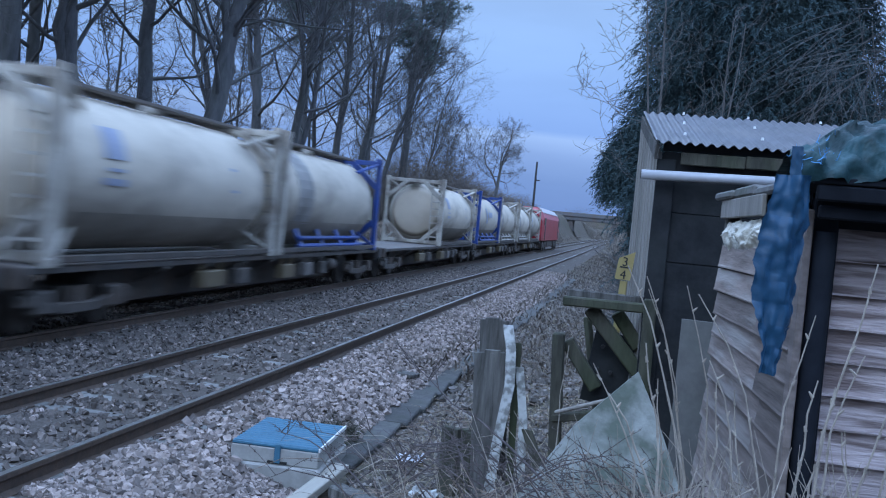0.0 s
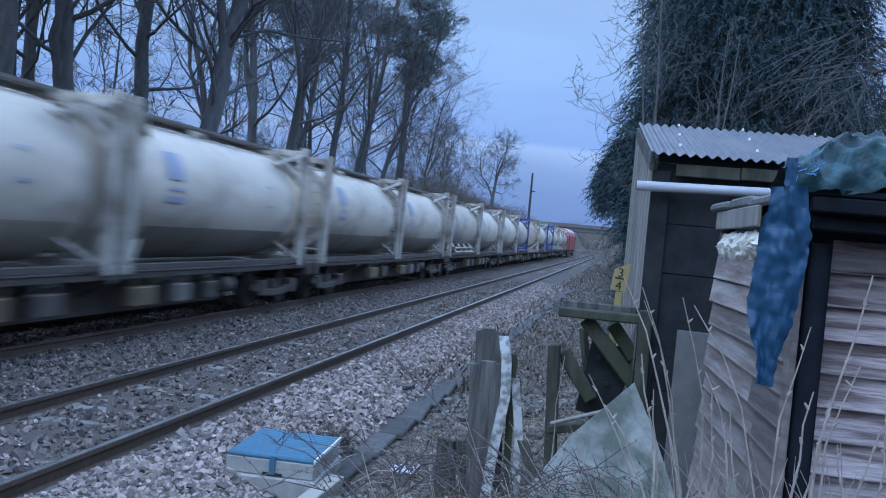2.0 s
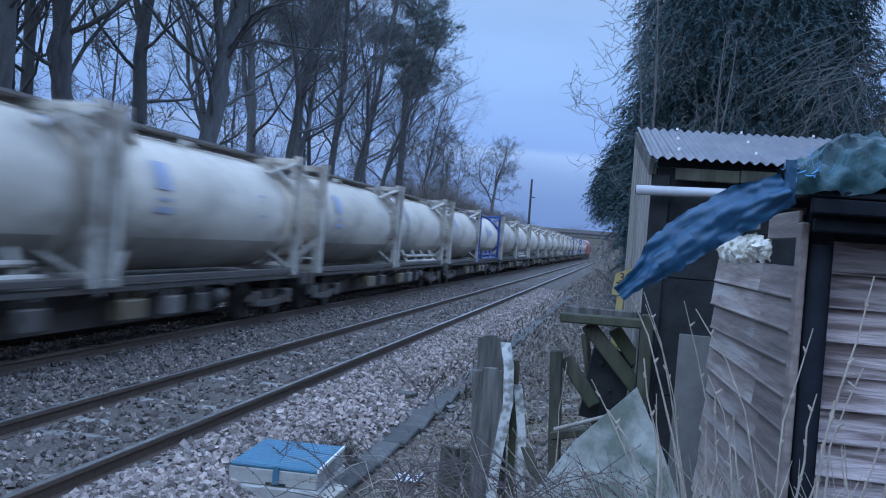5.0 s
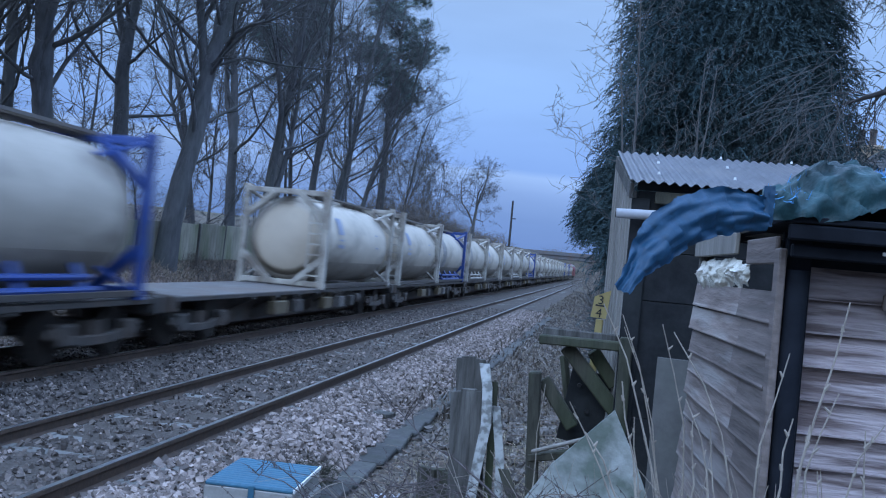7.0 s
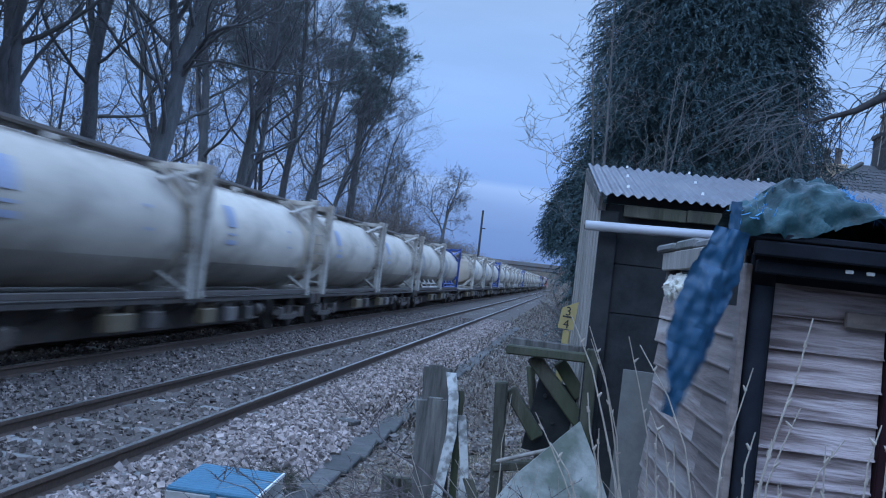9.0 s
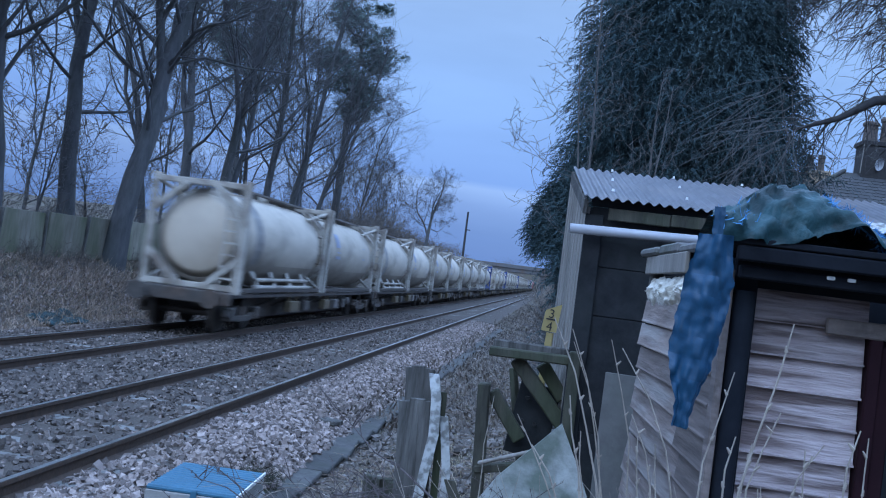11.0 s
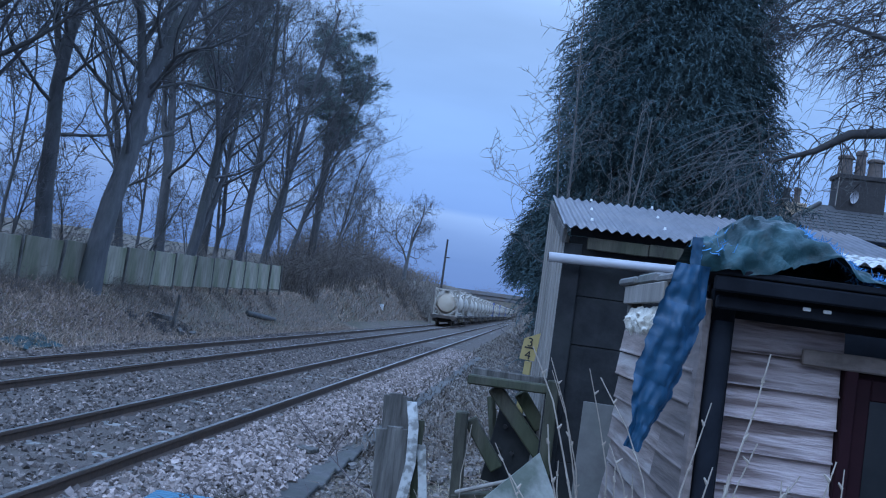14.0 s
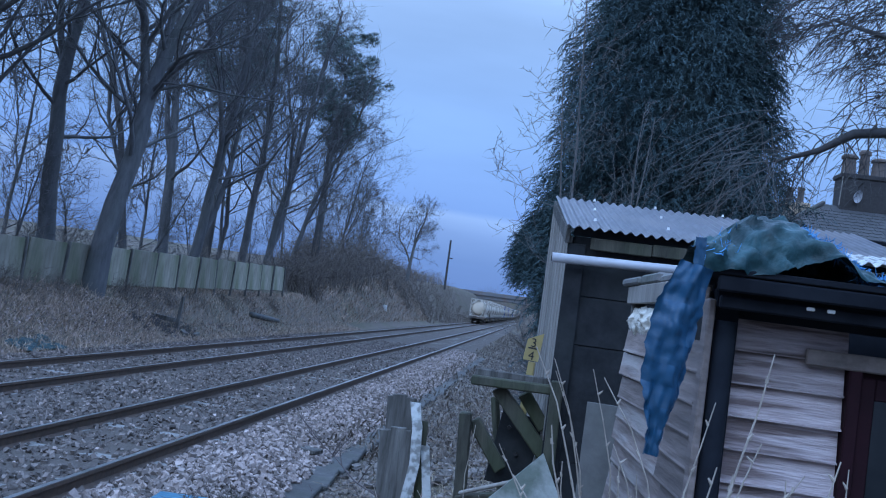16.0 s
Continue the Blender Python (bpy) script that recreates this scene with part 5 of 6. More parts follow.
side_turn = Matrix.Translation((0.2, 7.0, 0)) @ Matrix.Rotation(radians(3.9), 4, "Z") @ Matrix.Translation((-0.2, -7.0, 0))
black_shed = thing("black_shed", None, "black felt-boarded shed with a corrugated roof", "shed")
for k, (z0, z1) in enumerate(((0.2, 1.0), (1.004, 1.868), (1.872, 2.232), (2.236, 2.68))):
    part("wall_panel", Geo().box((0.2 + 0.004 * k, 7.0 + 0.004 * (k % 2), z0), (2.6, 7.03 + 0.004 * (k % 2), z1), None, 0.004), M_BLACKWALL, black_shed)
for k in range(11):
    y0 = 7.035 + k * 0.175
    part("side_board", Geo().box((0.17 - 0.006 * (k % 3), y0, 0.2), (0.2, y0 + 0.17, 2.68 + 0.04 * k), None, 0.004), M_GREYWOOD, black_shed, m=side_turn)
part("wall_panel", Geo().box((0.2, 7.0, 2.684), (2.6, 7.03, 2.752), None, 0.002), M_BLACKWALL, black_shed)
part("corner_board", Geo().box((0.165, 6.965, 0.2), (0.30, 6.995, 2.62), None, 0.005), M_BLACKWALL, black_shed)
part("back_wall", Geo().box((0.2, 8.97, 0.2), (2.6, 9.0, 2.85)), M_BLACKWALL, black_shed)
part("fascia", Geo().box((0.33, 6.93, 2.585), (0.78, 6.96, 2.675), None, 0.006), M_MOSSWOOD, black_shed, "mossy fascia board")
part("fascia", Geo().box((0.785, 6.925, 2.59), (1.6, 6.955, 2.68), None, 0.006), M_MOSSWOOD, black_shed, "mossy fascia board")
part("barge_board", Geo().beam((0.155, 6.9, 2.665), (0.045, 8.75, 3.09), 0.03, 0.11, 0.004), M_DARKWOOD, black_shed)
part("roof", corrugated(0.14, 2.9, (6.85, 2.735), (8.75, 3.185), 0.076, 0.013), M_TIN, black_shed, "dull corrugated roof sheet", m=Matrix.Translation((0.14, 6.85, 0)) @ Matrix.Rotation(radians(3.0), 4, "Z") @ Matrix.Translation((-0.14, -6.85, 0)))
part("gutter_pipe", Geo().tube([(0.06, 6.87, 2.49), (1.2, 6.87, 2.515)], 0.036, 14), M_PIPE, black_shed, "pale grey plastic pipe", smooth=True)
part("pipe_mouth", Geo().lathe([(0.028, 0), (0.028, 0.004)], 12, Matrix.Translation((0.058, 6.87, 2.49)) @ Matrix.Rotation(radians(90), 4, "Z")), M_BLACK, black_shed)
for x in (0.35, 0.9, 1.5):
    for k in range(3):
        part("roof_bolt", Geo().lathe([(0.012, 0), (0.008, 0.02)], 6, Matrix.Translation((x + 0.02 * k, 7.1 + 0.7 * k, 2.82 + 0.166 * k)) @ Matrix.Rotation(radians(90), 4, "X")), M_WHITE, black_shed)

# ---------------------------------------------------------------- the planked shed
AZ = radians(-3.7)
side_dir = Vector((math.sin(AZ), math.cos(AZ), 0))
C = Vector((0.668, 3.75, 0))
planked = thing("planked_shed", None, "small tumbledown shed of peeling pink and bare planks", "shed")
side_m = Matrix.Translation(C) @ Matrix.Rotation(-AZ, 4, "Z")      # y runs along the side wall
for k in range(15):
    z1 = 2.03 - 0.13 * k
    y_end = 1.86 + (0.06 if k % 3 == 1 else 0) + 0.035 * max(0, k - 5)
    g = Geo()
    # feather-edged board, thicker below
    b = len(g.v)
    prof = [(0.009, z1), (-0.003, z1 - 0.112), (-0.007, z1 - 0.121), (-0.006, z1 - 0.128), (0.03, z1 - 0.128), (0.03, z1)]
    for yy in (0.0, y_end):
        for px, pz in prof:
            g.v.append((px, yy, pz))
    n = len(prof)
    g.f += [tuple(range(n)), tuple(range(2 * n - 1, n - 1, -1))] + [(i, i + n, (i + 1) % n + n, (i + 1) % n) for i in range(n)]
    tip = side_m @ pose(0, 0.05, 0, random.uniform(-0.5, 0.5), 0, 0)
    part("plank", g, M_BROWNPLANK, planked, m=tip)
    # the damp ends beside the corner post
    joint = (0.62, 0.55, 0.66, 0.5, 0.58, 0.47, 0.52, 0.4, 0.44, 0.36, 0.3, 0.33, 0.26, 0.28, 0.22)[k]
    damp = Geo()
    damp.v += [(px - 0.004, yy, pz) for yy in (-0.002, joint) for px, pz in prof]
    damp.f += list(g.f)
    part("plank", damp, M_WETPLANK, planked, "damp dark plank end", m=tip)
part("side_lining", Geo().box((0.04, 0.06, 0.2), (0.06, 1.9, 2.02)), M_BLACKPAINT, planked, m=side_m)
part("top_plank", Geo().box((-0.005, 0.85, 2.19), (0.02, 2.0, 2.295), None, 0.005), M_GREYWOOD, planked, m=side_m)
part("top_plank", Geo().box((0.0, 0.08, 2.14), (0.02, 0.6, 2.25), None, 0.005), M_WETPLANK, planked, m=side_m)
part("inner_post", Geo().box((0.02, 1.9, 0.2), (0.1, 1.98, 2.3), None, 0.006), M_DARKWOOD, planked, m=side_m)
part("corner_post", Geo().box((-0.01, -0.03, 0.2), (0.02, 0.05, 2.2), None, 0.006), M_WETPLANK, planked, m=side_m)
for k in range(3):
    part("coping_slab", Geo().box((-0.06, 0.55 + 0.52 * k, 2.30), (0.2, 0.55 + 0.52 * k + 0.51, 2.345 + 0.012 * (k % 2)), None, 0.012), M_SLAB, planked, "grey cement slab on the wall head", m=side_m @ pose(-0.025, 0.04, -0.008 + 0.004 * k, 0, 2, 0.6 * (k - 1)))
# front wall
for k in range(14):
    z1 = 2.148 - 0.132 * k
    g = Geo()
    prof = [(0.02, z1), (0.004, z1 - 0.126), (-0.012, z1 - 0.130), (-0.012, z1 - 0.136), (0.03, z1 - 0.136), (0.03, z1)]
    x1 = 1.245 - 0.003 * (k % 2)
    for xx in (0.797, x1):
        for py, pz in prof:
            g.v.append((xx, 3.85 + py, pz))
    n = len(prof)
    g.f += [tuple(range(n))[::-1], tuple(range(n, 2 * n))] + [(i, (i + 1) % n, (i + 1) % n + n, i + n) for i in range(n)]
    part("plank", g, M_PINKPLANK, planked, "plank with peeling pinkish paint")
part("front_post", Geo().box((0.70, 3.79, 0.2), (0.795, 3.86, 2.25), None, 0.006), M_BLACKPAINT, planked, "black painted corner post")
part("downpipe", Geo().tube([(0.735, 3.755, 0.2), (0.74, 3.755, 2.12)], 0.042, 14), M_BLACKPAINT, planked, smooth=True)
part("lintel", Geo().box((1.075, 3.812, 1.992), (2.1, 3.836, 2.058), None, 0.006), M_WETPLANK, planked)
door = part("door", Geo().box((1.30, 3.86, 0.25), (2.05, 3.9, 1.99), None, 0.004), M_DOOR, planked, "dark maroon door")
part("door_frame", Geo().box((1.248, 3.82, 0.2), (1.30, 3.92, 1.998), None, 0.006), M_DOOR, planked)
for nm, lo, hi in (("stile", (1.302, 3.845, 0.26), (1.36, 3.862, 1.97)), ("top_rail", (1.362, 3.848, 1.885), (2.0, 3.862, 1.97)), ("middle_rail", (1.362, 3.848, 1.1), (2.0, 3.862, 1.2))):
    part(nm, Geo().box(lo, hi, None, 0.005), M_DOOR, door)
part("pane", Geo().box((1.362, 3.853, 1.2), (2.0, 3.858, 1.885)), M_GLASS, door, "dark glass pane")
part("wall_right", Geo().box((2.06, 3.84, 0.2), (3.2, 3.9, 2.2)), M_BLACKPAINT, planked)
part("top_band", Geo().box((0.70, 3.865, 2.14), (3.2, 3.9, 2.27)), M_BLACKPAINT, planked, "black board under the eaves")
part("fascia", Geo().box((0.66, 3.56, 2.228), (3.2, 3.6, 2.285), None, 0.006), M_BLACKPAINT, planked, "black fascia board")
part("fascia", Geo().box((0.685, 3.62, 2.165), (3.2, 3.66, 2.215), None, 0.006), M_BLACKPAINT, planked, "black fascia board")
part("roof_deck", Geo().box((0.64, 3.56, 2.29), (3.2, 5.6, 2.315), None, 0.004), M_BLACKPAINT, planked)
for x in (1.0, 1.075):
    part("nail_cap", Geo().box((x, 3.61, 2.196), (x + 0.03, 3.619, 2.21), None, 0.003), M_WHITE, planked)

# tufts of wool pushed out under the coping
wool = Geo()
for y0, y1, z0, z1 in ((1.0, 1.9, 2.0, 2.17), (0.62, 1.02, 2.04, 2.16)):
    def fluff(u, v, y0=y0, y1=y1, z0=z0, z1=z1):
        y, z = y0 + (y1 - y0) * u, z0 + (z1 - z0) * v
        q = Vector((y * 14, z * 18, y0))
        puff = 0.055 * math.sin(math.pi * min(1, max(0, v))) * min(1, 6 * u, 6 * (1 - u))
        return (0.03 - puff * (0.75 + 0.7 * noise.noise(q)) - 0.02 * abs(noise.noise(q * 2.7)) - 0.008 * noise.noise(q * 7), y + 0.02 * noise.noise(q * 1.5), z + 0.03 * noise.noise(q * 0.8 + Vector((9, 0, 0))))
    wool.grid(fluff, 70, 24)
wool_ob = part("wool", wool, M_WOOL, planked, "dirty cream insulation wool bulging out", smooth=True, m=side_m)

# pale roof of the next lean-to
leanto = thing("lean_to", None, "lean-to with a pale weathered corrugated roof", "shed")
part("roof", corrugated(1.85, 4.2, (6.2, 2.66), (7.0, 2.79), 0.09, 0.015), M_WHITEPAINT, leanto)
part("wall", Geo().box((1.8, 5.8, 0.3), (4.2, 5.85, 2.56)), M_BLACKPAINT, leanto)
part("wall", Geo().box((4.1, 5.86, 0.3), (4.2, 7.0, 2.56)), M_BLACKPAINT, leanto)

# ---------------------------------------------------------------- the tarpaulin and its loose end
tarp = thing("tarpaulin", pose(0.60, 3.58, 2.37), "torn blue-green tarpaulin over the shed roof, its loose end flapping", "tarpaulin")


def tarp_top(u):
    return 0.045 + 0.135 * smooth(0.0, 0.35, u) - 0.035 * smooth(0.4, 0.6, u) - 0.17 * smooth(0.5, 1.0, u)


def cover(u, v):
    """u runs along the eave, v from the front hem over the ridge to the back."""
    x = -0.02 + 0.72 * u
    top = tarp_top(u)
    hem = -0.075 + 0.03 * u + 0.07 * math.exp(-((u - 0.62) / 0.16) ** 2)
    if v < 0.6:
        w = v / 0.6
        z = hem + (top - hem) * (1 - (1 - w) ** 1.6)
        y = -0.03 + 0.20 * w * w
    else:
        w = (v - 0.6) / 0.4
        z = top - (top + 0.05) * w * w
        y = 0.17 + 0.35 * w
    q = Vector((x * 7, y * 7, z * 7))
    f = noise.noise(q) * 0.036 + noise.noise(q * 2.6) * 0.026 + math.sin(x * 34 + z * 26 + 3 * noise.noise(q * 0.5)) * 0.008 + abs(noise.noise(Vector((x * 16 + z * 22, y * 9, 3.0)))) * 0.035 - abs(noise.noise(q * 1.7 + Vector((5, 1, 1)))) * 0.03
    return (x + f * 0.3, y - f, z + f * 0.7)


part("cover", Geo().grid(cover, 64, 34), M_TARP_TOP, tarp, "faded crumpled tarpaulin", smooth=True)
part("tie_strip", Geo().grid(lambda u, v: (-0.045 + 0.04 * u + 0.006 * noise.noise((u * 5, v * 9, 1)), -0.035 - 0.012 * noise.noise((u * 6, v * 8, 5)), 0.045 - 0.15 * v), 5, 14), M_TARP, tarp, "bright blue torn strip", smooth=True)
fray = Geo()
rf = random.Random(12)
for k in range(600):
    u = rf.uniform(0.55, 1.0) if k < 560 else rf.uniform(0.0, 0.2)
    p = Vector(cover(u, rf.uniform(0.35, 0.65) if k < 560 else rf.uniform(0.1, 0.6)))
    d = Vector((rf.gauss(0.3 if k < 560 else -0.2, 0.6), rf.gauss(-0.3, 0.4), rf.gauss(0.15, 0.6))).normalized() * rf.uniform(0.01, 0.045)
    fray.tube([p, p + d * 0.6 + Vector((0, 0, -0.003)), p + d], [0.0022, 0.0016, 0.001], 3, cap=False)
tagged(part("frayed_hem", fray, M_FRAY, tarp, "frayed light blue threads"), kind="stuff")

N_FLAP, FLAP_LEN = 9, 0.70


def flap_width(s):
    return 0.125 + 0.05 * smooth(0.0, 0.3, s) - 0.112 * smooth(0.6, 1.0, s) + 0.025 * noise.noise((s * 6, 2, 2))


flap = []
for k in range(N_FLAP):
    def strip(u, v, k=k):
        s = (k + v * 1.25) / N_FLAP
        w = max(0.02, flap_width(min(s, 1.0)))
        x = (u - 0.50 - 0.10 * math.sin(s * 3)) * w
        q = Vector((x * 22, s * 7, 2))
        fold = math.sin(u * 7 + 1.2 * math.sin(s * 4)) * 0.016 + math.sin(u * 19 + s * 3) * 0.005
        y = 0.022 * noise.noise(q) + 0.014 * noise.noise(q * 2.6) + fold * min(1, w / 0.1)
        tear = 0.008 * noise.noise(Vector((s * 22, 8, u > 0.5))) * (abs(u - 0.5) * 2) ** 3
        return (x + tear, y, -(v * 1.25) * FLAP_LEN / N_FLAP)
    flap.append(part("fabric_strip", Geo().grid(strip, 20, 7), M_TARP, tarp, smooth=True))

# seconds, swing away from hanging straight (degrees, towards the track), curl of the tip
FLAP_ROWS = [(0, 3, 6), (1, 6, 6), (1.5, 18, 2), (2, 3, 4), (3, 10, 6), (3.3, 27, 2), (3.7, 50, -12), (5.8, 56, -4), (6, 64, 4), (6.2, 72, -14), (6.5, 44, -28), (6.8, 86, 2), (7, 58, -34), (7.5, 66, -18),
             (7.8, 60, -8), (8, 30, -30), (8.3, 6, -48), (8.5, 9, -56), (8.8, 33, 0), (9, 14, 4), (9.2, 3, 4), (10.6, 8, 6), (11.3, 4, 4), (11.6, 12, 10), (12, 3, 4), (12.6, 20, 2), (12.8, 32, 6), (13, -3, -4),
             (13.5, 4, 6), (14, 13, 8), (14.3, 1, -6), (15.6, 13, 8), (16, 8, -4)]


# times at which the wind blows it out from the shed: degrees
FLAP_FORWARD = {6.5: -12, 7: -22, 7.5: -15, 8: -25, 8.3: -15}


def flap_rows(k):
    rows = []
    for t, swing, curl in FLAP_ROWS:
        p = Vector((-0.03, -0.05, -0.06))
        for i in range(k + 1):
            a = swing + curl * ((i + 0.5) / N_FLAP - 0.5) * 2 + (9 - swing * 0.1) * math.sin(t * 2.1 + i * 0.8) * 0.4
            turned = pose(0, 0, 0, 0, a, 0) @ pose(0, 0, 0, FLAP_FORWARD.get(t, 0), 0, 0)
            if i < k:
                p = p + turned.to_3x3() @ Vector((0, -0.012, -FLAP_LEN / N_FLAP))
        twist = 16 * math.sin(t * 2.7 + k * 0.35) + 10 * math.sin(t * 5.1 + 1.0)
        rows.append((t, Matrix.Translation(p) @ turned @ pose(0, 0, 0, 0, 0, twist)))
    return rows


# ---------------------------------------------------------------- conifer, shrubs, the limb overhead
def conifer(x, y, z0, height, radius, n, label, seed, size=0.6, leaf=0.009):
    """A dense cypress: trunk, inner mass coloured as the shade inside, many drooping sprays."""
    rng = random.Random(seed)
    tr = thing("conifer", pose(x, y, z0), label, "tree")
    part("trunk", Geo().tube([(0, 0, -0.3), (0, 0, height * 0.9)], [0.2, 0.04], 8), M_BARK, tr)
    part("trunk", Geo().tube([(0, 0, 0.2), (0.1, 0, -2.2)], [0.12, 0.16], 8), M_BARK, tr)

    def shape(h, a):
        t = h / height
        r = radius * (0.86 + 0.14 * smooth(0, 0.2, t)) * (1 - 0.96 * smooth(0.12, 1.1, t))
        c, d = math.cos(a), math.sin(a)
        return r * (1 + 0.22 * noise.noise((c * 1.6, d * 1.6, h * 0.5 + seed)) + 0.2 * noise.noise((c * 3.6, d * 3.6, h * 1.5 + seed)) + 0.1 * noise.noise((c * 9, d * 9, h * 4 + seed)))
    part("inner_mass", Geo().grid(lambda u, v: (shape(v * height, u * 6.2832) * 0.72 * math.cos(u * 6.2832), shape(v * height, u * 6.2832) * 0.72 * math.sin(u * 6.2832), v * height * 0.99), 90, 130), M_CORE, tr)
    g = Geo()
    for i in range(n):
        # most of the growth is on the lower, open side
        h = height * (0.62 * rng.random() if rng.random() < 0.84 else rng.random())
        a = rng.gauss(-1.7, 1.0) if rng.random() < 0.75 else rng.uniform(0, 6.2832)
        r = shape(h, a) * rng.uniform(0.66, 0.9)
        out = Vector((math.cos(a), math.sin(a), 0))
        tang = Vector((-math.sin(a), math.cos(a), 0))
        p = out * r + Vector((0, 0, h))
        d = (out * rng.uniform(0.5, 1.0) + tang * rng.gauss(0, 0.6) + Vector((0, 0, rng.uniform(-0.5, 0.5)))).normalized()
        reach = size * rng.uniform(0.5, 1.2)
        for q in range(15):
            p = p + d * reach / 15
            d = (d + Vector((rng.gauss(0, 0.08), rng.gauss(0, 0.08), -0.09))).normalized()
            k = (d + Vector((rng.gauss(0, 0.55), rng.gauss(0, 0.55), rng.gauss(-0.15, 0.4)))).normalized() * reach * rng.uniform(0.13, 0.27) * (1.15 - q / 24)
            w = k.cross(Vector((rng.gauss(0, 1), rng.gauss(0, 1), rng.gauss(0, 1)))).normalized() * leaf * rng.uniform(0.7, 1.3)
            b = len(g.v)
            g.v += [tuple(p - w), tuple(p + k), tuple(p + w)]
            g.f.append((b, b + 1, b + 2))
    part("foliage", g, M_CONIFER, tr, "dark blue-green drooping sprays")
    return tr


conifer(1.78, 15.2, 0.6, 14.5, 2.2, 21000, "tall dense dark cypress behind the sheds", 3, 0.5, 0.0085)
conifer(0.1, 15.6, 2.6, 1.9, 0.72, 2400, "small dark cypress beside the tall one", 5, 0.3, 0.008)
shrub = [bare_tree(63, 7.4, 0.036, (0.0, 0), levels=3, spread=0.9, clear=0.48, fork=0, wander=0.02, kids_of=(10, 6, 5), thin=0.004, reach=0.30),
         bare_tree(62, 5.4, 0.026, (0.05, 0), levels=3, spread=0.5, clear=0.5, fork=0, wander=0.03, kids_of=(6, 4, 3), thin=0.0035, reach=0.26)]
for sh in shrub:
    for me in sh:
        me.materials[0] = M_PALEBARK
for x, y, k, turn, sc, tilt in ((0.40, 12.2, 0, 0, 1.0, -2), (0.44, 12.0, 0, 130, 0.8, -3), (0.66, 12.0, 1, 90, 1.05, 6), (0.85, 12.0, 1, 200, 1.0, 9), (0.98, 12.1, 1, 40, 0.9, 12), (1.9, 12.0, 1, 120, 0.72, 22), (2.4, 12.2, 0, 150, 0.62, 14)):
    plant(shrub[k], x, y, "slender pale bare sapling in front of the cypress", turn, sc, name="bare_sapling", group="saplings before the cypress", tilt=tilt)
dry = Geo()
rd = random.Random(88)
for i in range(70):
    p = Vector((rd.gauss(2.6, 0.22), 12.4 + rd.uniform(-0.3, 0.3), rd.gauss(4.5, 0.3)))
    d = Vector((rd.gauss(-0.35, 0.4), rd.gauss(0, 0.2), rd.uniform(-0.9, 0.1))).normalized()
    pts = [p]
    for k in range(6):
        d = (d + Vector((rd.gauss(-0.05, 0.16), rd.gauss(0, 0.1), -0.12))).normalized()
        pts.append(pts[-1] + d * rd.uniform(0.14, 0.3))
    dry.spike(pts, [0.0045, 0.004, 0.0035, 0.003, 0.003, 0.002])
for i in range(30):
    p = Vector((rd.uniform(0.9, 2.9), 11.6 + rd.uniform(-0.3, 0.3), 3.1 + rd.uniform(-0.2, 0.25)))
    d = Vector((rd.choice((-1, 1)), rd.gauss(0, 0.2), rd.uniform(-0.1, 0.7))).normalized()
    pts = [p]
    for k in range(5):
        d = (d + Vector((rd.gauss(0, 0.1), rd.gauss(0, 0.08), -0.16))).normalized()
        pts.append(pts[-1] + d * rd.uniform(0.12, 0.26))
    dry.spike(pts, [0.0045, 0.004, 0.0035, 0.003, 0.002])
solid("dry_climber", dry, M_TWIG, "dry arching climber stems hanging before the cypress", "dead stems", kind="stuff")

right_tree = thing("weeping_tree", pose(6.6, 13.6, 0.8), "bare weeping tree with a thick crooked limb and hanging twigs", "tree")
part("trunk", Geo().tube([(0, 0, -0.3), (0.05, 0, 2.5), (-0.1, 0, 5), (0, 0.2, 8)], [0.3, 0.26, 0.22, 0.15], 10), M_BARK, right_tree, smooth=True)
limb_pts = [Vector(p) for p in ((-0.05, 0, 3.7), (-0.9, -0.2, 4.2), (-2.04, -0.3, 4.44), (-2.55, -0.3, 4.36), (-3.0, -0.3, 4.07), (-3.6, -0.3, 3.84))]
part("limb", Geo().tube(limb_pts, [0.13, 0.10, 0.082, 0.068, 0.045, 0.015], 8), M_POLE, right_tree, smooth=True)
part("limb", Geo().tube([(-0.05, 0, 5.2), (-1.2, 0, 6.4), (-2.3, 0.1, 7.0), (-3.2, 0.2, 7.2)], [0.12, 0.08, 0.05, 0.02], 7), M_BARK, right_tree, smooth=True)
part("limb", Geo().tube([(-0.05, 0, 4.5), (-1.0, 0.2, 5.3), (-1.9, 0.2, 5.9), (-2.9, 0.1, 6.1)], [0.11, 0.07, 0.05, 0.015], 7), M_BARK, right_tree, smooth=True)
tw = Geo()
rt = random.Random(31)
